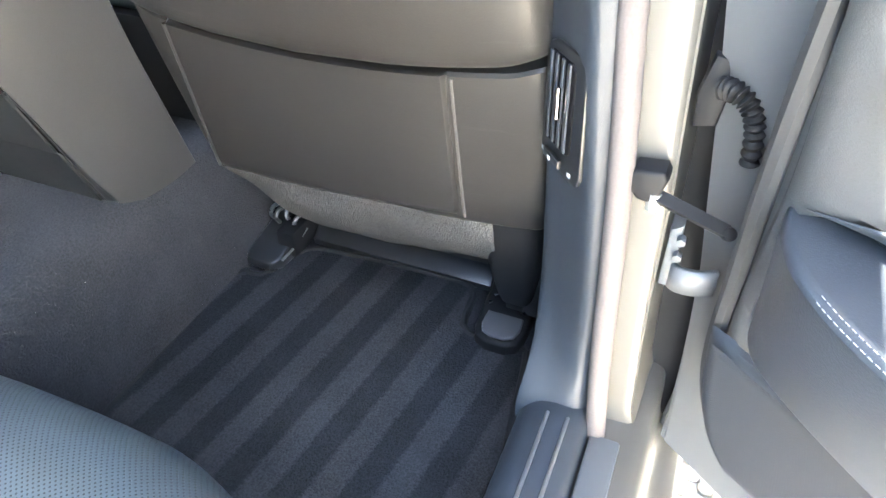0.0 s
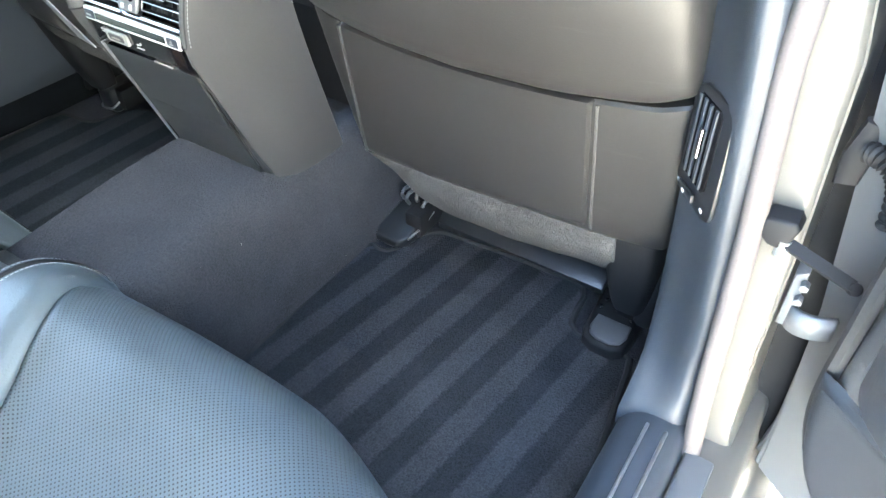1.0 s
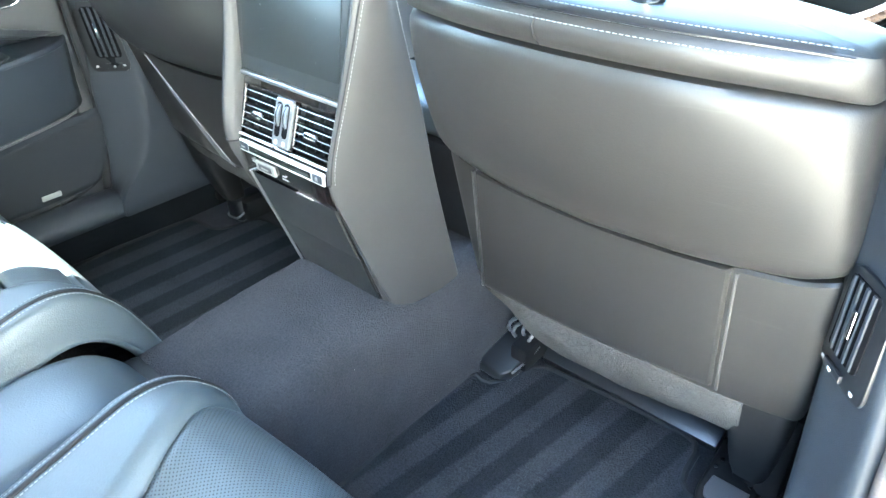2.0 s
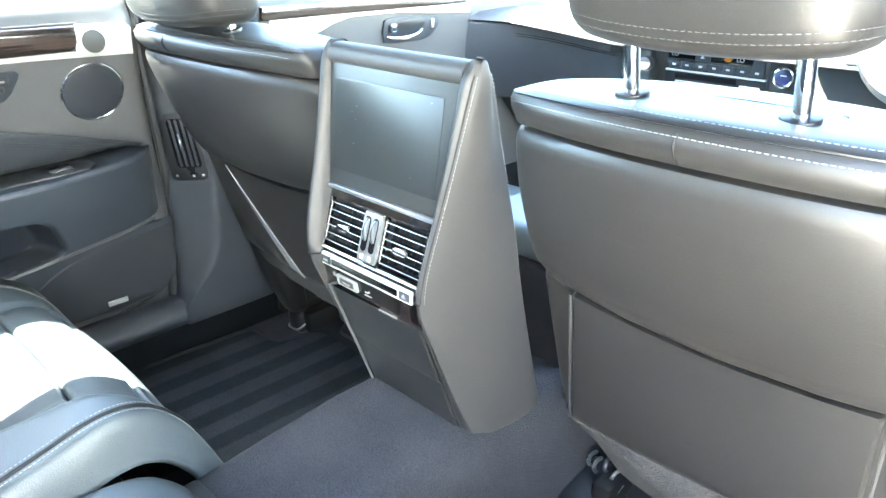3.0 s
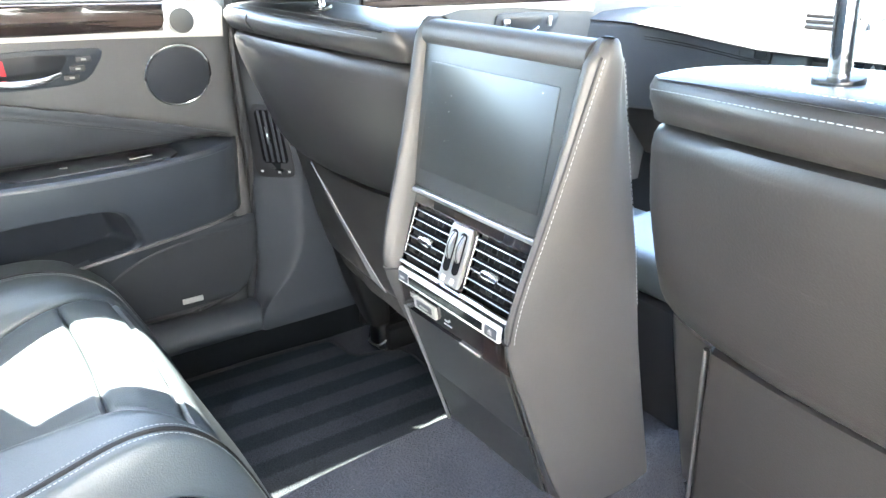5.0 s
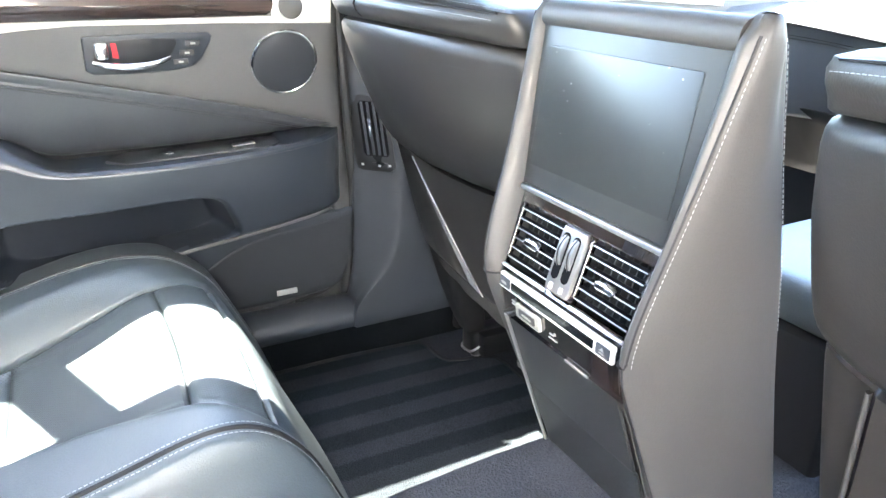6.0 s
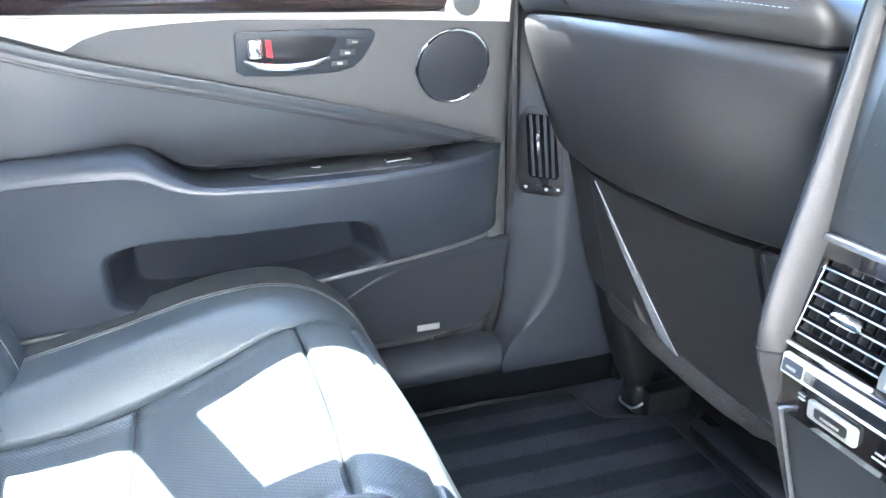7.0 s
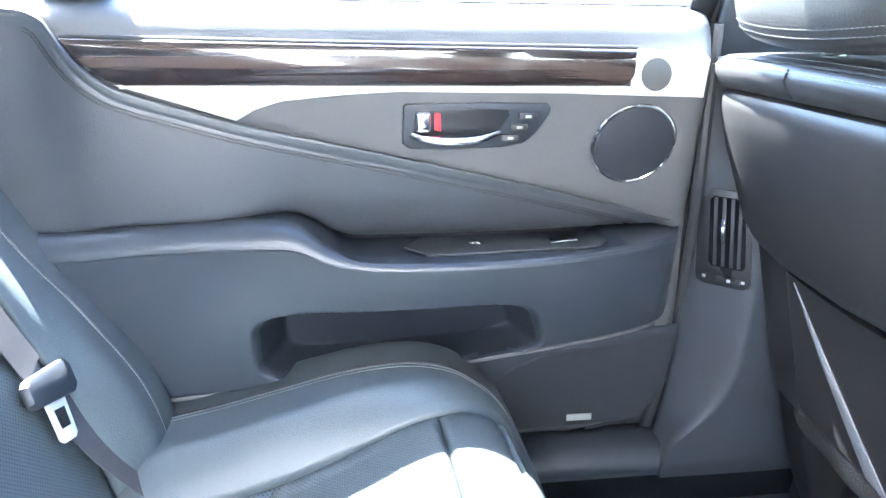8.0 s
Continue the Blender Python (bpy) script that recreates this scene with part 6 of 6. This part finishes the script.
part("body", loft([[Vector((x, p.x, p.y)) for p in prof] for x in (-0.70, -0.35, 0, 0.35, 0.70)]), TRIM, dash, "soft grey dashboard body")


def ledge_z(x):
    """The lower line of the padded top, falling towards the middle of the car."""
    return at_line([(-0.70, 0.993), (-0.57, 0.985), (-0.40, 0.969), (-0.27, 0.957), (-0.12, 0.957), (0.70, 0.957)], x)


def dash_y(x):
    return 1.400 - 0.115 * max(0.0, (-0.44 - x) / 0.25) ** 2


def pad_y(x):
    return dash_y(x) - 0.030 * step(-0.60, -0.48, x)


part("top_pad", loft([[Vector((x, pad_y(x) + d, z)) for d, z in ((0.002, ledge_z(x)), (-0.006, ledge_z(x) + 0.003), (-0.005, 0.5 * (ledge_z(x) + 0.992)), (0.004, 0.999), (0.03, 1.010), (0.15, 1.016), (0.15, 0.985), (0.03, ledge_z(x)))] for x in (-0.69, -0.64, -0.58, -0.52, -0.45, -0.36, -0.27, -0.12, 0.0, 0.25, 0.5, 0.70)]), TRIM, dash, "padded dashboard top")


def glove_at(u, v):
    x = -0.69 + 0.425 * u
    z = 0.78 + (ledge_z(x) - 0.002 - 0.78) * v
    return Vector((x, dash_y(x) + 0.07 * (1 - v) ** 1.5 - 0.006 * math.sin(math.pi * v), z))


part("glove_panel", patch(glove_at, 40, 24), LEATHER_DOOR, dash, "dark leather glove box panel", solid=0.006)
for dv in (0.0, 0.030):
    part("seam", tube([glove_at(0.30 + 0.66 * k / 24, 0.885 - 0.01 * k / 24 - dv) + Vector((0, -0.0008, 0)) for k in range(25)], 0.0011, 6), SATIN_BLACK, dash)
# Two added black sheets stand in for the shade of the front footwell.
part("footwell_shade", patch(lambda u, v: Vector((-0.70 + 1.40 * u, 1.618 - 0.165 * v - 0.012, 0.62 + 0.165 * v * 1.1)), 6, 6), UNDER_BLACK, dash, "dark panel added for shade under the glove box", solid=0.004)
single("footwell_shade_side", box(-0.752, 1.62, 0.62, 0.02, 0.62, 0.62, 0.004), KICK_CARPET, "black sheet added for shade beside the front footwell", "wall", kind="structure")
part("flap_buttons", prism([(-0.331, 0.944), (-0.326, 0.963), (-0.258, 0.958), (-0.258, 0.936), (-0.322, 0.938)], lambda a, b, d: (a, 1.398 - d, b), 0.006, 0.002), SATIN_BLACK, dash, "pair of dark flap buttons")
part("flap_button", box(-0.308, 1.390, 0.950, 0.034, 0.005, 0.020, 0.002), LEATHER_DOOR, dash)
part("lock_face", disc((-0.274, 1.390, 0.949), (0, -1, 0), 0.008, 0.006, 24), PLASTIC, dash)
part("side_pad", box(-0.222, 1.418, 0.918, 0.076, 0.05, 0.078, 0.012, 3), LEATHER, dash, "leather pad beside the controls")
stack = part("control_panel", box(-0.032, 1.430, 0.90, 0.235, 0.06, 0.14, 0.006), SATIN_BLACK, dash, "black centre control stack")
part("display", box(-0.045, 1.399, 0.950, 0.195, 0.004, 0.021, 0.001), GLOSS_BLACK, stack, "narrow climate display")


def letters(name, text, size, place, mat, parent):
    curve = bpy.data.curves.new(name, "FONT")
    curve.body, curve.size, curve.align_x, curve.align_y, curve.extrude = text, size, "CENTER", "CENTER", 0.0003
    ob = bpy.data.objects.new(name, curve)
    me = bpy.data.meshes.new_from_object(ob)
    bpy.data.objects.remove(ob)
    bm = bmesh.new()
    bm.from_mesh(me)
    bmesh.ops.transform(bm, matrix=Matrix.Translation(place) @ Matrix.Rotation(radians(90), 4, "X"), verts=bm.verts)
    return part(name, bm, mat, parent, smooth=False)


for x in (-0.126, 0.022):
    letters("reading", "LO", 0.013, (x, 1.3965, 0.9495), WHITE_MARK, stack)
part("hazard_button", box(-0.060, 1.396, 0.9495, 0.034, 0.005, 0.019, 0.0015), PLASTIC_GREY, stack)
part("hazard_mark", prism([(-0.065, 0.9455), (-0.055, 0.9455), (-0.060, 0.9535)], lambda a, b, d: (a, 1.3932 - d, b), 0.0006, 0), WHITE_MARK, stack)
part("amber_mark", prism([(-0.014, 0.948), (-0.008, 0.944), (0.000, 0.944), (0.004, 0.949), (0.000, 0.954), (-0.008, 0.954)], lambda a, b, d: (a, 1.3965 - d, b), 0.0006, 0), ORANGE_LAMP, stack, "amber indicator")
part("side_key", box(0.062, 1.398, 0.944, 0.026, 0.006, 0.024, 0.002), PLASTIC_GREY, stack)
for k in range(7):
    key = part("button", box(-0.125 + 0.031 * k, 1.398, 0.927, 0.0285, 0.007, 0.015, 0.0015), PLASTIC_GREY, stack)
    part("mark", box(-0.125 + 0.031 * k, 1.3942, 0.9275, 0.008, 0.0006, 0.004, 0), WHITE_MARK, key)
part("silver_line", box(-0.032, 1.397, 0.9145, 0.225, 0.008, 0.0035, 0.001), SATIN_SILVER, stack, "thin silver line")
part("disc_slot", box(-0.052, 1.3995, 0.903, 0.140, 0.003, 0.011, 0.001), VENT_BLACK, stack)
part("key_panel", box(-0.045, 1.398, 0.884, 0.150, 0.006, 0.018, 0.002), SLAT_SILVER, stack, "silver lower key panel")
for k in range(6):
    part("button", box(-0.105 + 0.024 * k, 1.394, 0.8835, 0.019, 0.004, 0.007, 0.001), PLASTIC_GREY, stack)
part("side_cheek", box(0.048, 1.399, 0.883, 0.044, 0.006, 0.030, 0.003), SATIN_SILVER, stack)
for x, z in ((0.048, 0.882), (-0.190, 0.922)):
    part("knob", disc((x, 1.388, z), (0, -1, 0.1), 0.0155, 0.022, 28, 0.003), SATIN_GREY, stack, "dull silver knob")
part("hump", box(-0.045, 1.50, 0.995, 0.40, 0.19, 0.075, 0.02, 3), TRIM, dash, "soft hump over the middle vents")
for x0, x1 in ((-0.205, -0.092), (0.006, 0.118)):
    v = part("air_vent", box((x0 + x1) / 2, 1.405, 1.014, x1 - x0, 0.03, 0.048, 0.006), SATIN_SILVER, dash, "silver framed air vent")
    for k in range(4):
        part("opening", box((x0 + x1) / 2, 1.389, 0.9985 + 0.0105 * k, x1 - x0 - 0.012, 0.004, 0.0065, 0.001), VENT_BLACK, v)
clock = part("clock", disc((-0.043, 1.402, 1.012), (0, -1, 0.1), 0.027, 0.03, 40, 0.003), CREAM, dash, "pale round clock face")
part("clock_rim", ring((-0.043, 1.387, 1.0135), (0, -1, 0.1), 0.027, 0.0024), SATIN_SILVER, clock)
part("start_panel", box(0.125, 1.425, 0.915, 0.085, 0.05, 0.10, 0.008), PLASTIC, dash)
start = part("start_button", disc((0.116, 1.396, 0.926), (0, -1, 0.1), 0.017, 0.012, 32, 0.002), BLUE_FACE, dash, "round dark blue start button")
part("start_ring", ring((0.116, 1.391, 0.9265), (0, -1, 0.1), 0.0185, 0.003), CHROME, start)
part("start_mark", box(0.116, 1.3895, 0.930, 0.012, 0.0008, 0.0025, 0), WHITE_MARK, start)
part("column_panel", box(0.25, 1.42, 0.90, 0.16, 0.04, 0.11, 0.01), PLASTIC, dash)
part("green_mark", box(0.178, 1.3985, 0.887, 0.010, 0.002, 0.004, 0), CREAM, dash)
part("binnacle", prism([(0.22, 0.96), (0.24, 1.05), (0.32, 1.085), (0.50, 1.085), (0.58, 1.05), (0.60, 0.96)], lambda a, b, d: (a, 1.36 + d, b), 0.24, 0.02, 3), TRIM, dash)

wheel = thing("steering_wheel", "grey leather and dark wood steering wheel", "steering wheel", (0.40, 1.10, 0.95))
wc, wa = Vector((0.40, 1.195, 1.050)), Vector((0, -0.90, 0.44))
part("rim", ring(wc, wa, 0.185, 0.0155, 64), WOOD, wheel, "dark wood and leather rim")
part("hub", disc(wc + wa * -0.02, wa, 0.115, 0.05, 36, 0.018), LEATHER, wheel, "grey padded hub")
q = Vector((0, 0, 1)).rotation_difference(wa).to_matrix()
for a in (0, 180, 270):
    d = Vector((math.cos(radians(a)), 0, math.sin(radians(a))))
    side_v = Vector((1, 0, 0)) * d.x + wa.cross(Vector((1, 0, 0))).normalized() * d.z * -1
    part("spoke", tube([wc + side_v * 0.06 - wa * 0.015, wc + side_v * 0.18], 0.016, 10), SATIN_SILVER, wheel, "satin silver spoke")


def front_door(s, label):
    root = thing("door", label, "car door", (s * 0.70, 0.9, 0.45), "front doors")

    def X(z):
        return s * at_line([(0.40, 0.75), (0.60, 0.735), (0.80, 0.70), (0.95, 0.675), (1.05, 0.665), (1.09, 0.69)], z)
    bm = patch(lambda u, v: Vector((X(0.42 + 0.67 * v), 0.66 + 0.98 * u, 0.42 + 0.67 * v)), 28, 30)
    part("inner_panel", bm, TRIM, root, solid=0.01)
    part("arm_rest", box(s * 0.69, 1.0, 0.76, 0.07, 0.55, 0.09, 0.025, 4), LEATHER, root)
    part("wood_trim", box(X(1.05) - s * 0.004, 0.98, 1.050, 0.012, 0.60, 0.028, 0.005), WOOD, root, "dark lacquered wood strip")
    part("pale_trim", prism([(0.70, 1.004), (0.80, 1.000), (0.825, 1.004), (0.86, 1.018), (0.907, 1.028), (1.05, 1.028), (1.20, 1.017), (1.30, 1.012), (1.30, 1.036), (0.70, 1.036)], lambda a, b, d: (X(b) - s * (0.001 + d), a, b), 0.004, 0.001), PALE_TRIM, root, "pale satin trim strip")
    def HF(a, b, d):
        return (X(b) - s * d, a, b)
    shape = [(1.010, 0.962), (1.030, 0.957), (1.130, 0.957), (1.160, 0.964), (1.182, 0.985), (1.190, 1.004), (1.184, 1.012), (1.10, 1.017), (1.020, 1.017), (1.006, 1.012), (1.003, 0.985)]
    bez = part("handle_bezel", prism(shape, HF, 0.006, 0.0025), PLASTIC_GREY, root, "charcoal handle surround")
    part("recess", prism([(1.020, 0.972), (1.035, 0.967), (1.110, 0.968), (1.128, 0.982), (1.138, 1.000), (1.130, 1.008), (1.030, 1.009), (1.018, 1.002)], lambda a, b, d: HF(a, b, d + 0.0055), 0.0012, 0.0003), SATIN_BLACK, bez, "black handle recess")
    part("pull_lever", tube(smooth_line([HF(a, b, d) for a, b, d in ((1.014, 0.976, 0.008), (1.035, 0.971, 0.014), (1.07, 0.970, 0.016), (1.105, 0.975, 0.013), (1.128, 0.984, 0.007))], 5), lambda k: 0.003 + 0.002 * math.sin(math.pi * k), 10), CHROME, bez, "chrome pull lever")
    part("lock_knob", box(*HF(1.030, 0.995, 0.011), 0.010, 0.018, 0.020, 0.004, 3), CHROME, bez, "chrome lock knob")
    part("mirror_switch", box(*HF(1.160, 0.996, 0.008), 0.006, 0.009, 0.022, 0.002), SATIN_SILVER, bez)
    part("outer_skin", box(s * 0.87, 1.05, 0.70, 0.05, 0.98, 0.78, 0.02), PAINT, root)
    part("window_frame", prism([(0.56, 1.08), (0.60, 1.08), (0.60, 1.42), (0.56, 1.42)], lambda a, b, d: (s * (at_line([(1.08, 0.700), (1.25, 0.605), (1.42, 0.500)], b) + 0.03 - d), a, b), 0.035, 0.006), SATIN_BLACK, root)
    gl = bmesh.new()
    gl.faces.new([gl.verts.new((s * x, y, z)) for x, y, z in ((0.712, 0.58, 1.08), (0.712, 1.50, 1.05), (0.66, 1.20, 1.20), (0.53, 0.92, 1.40), (0.51, 0.58, 1.42))])
    part("window_glass", gl, GLASS, root, "clear window glass", smooth=False)
    return root


front_door(-1, "dark grey trimmed front passenger door, closed")
front_door(1, "dark grey trimmed front driver's door, closed")
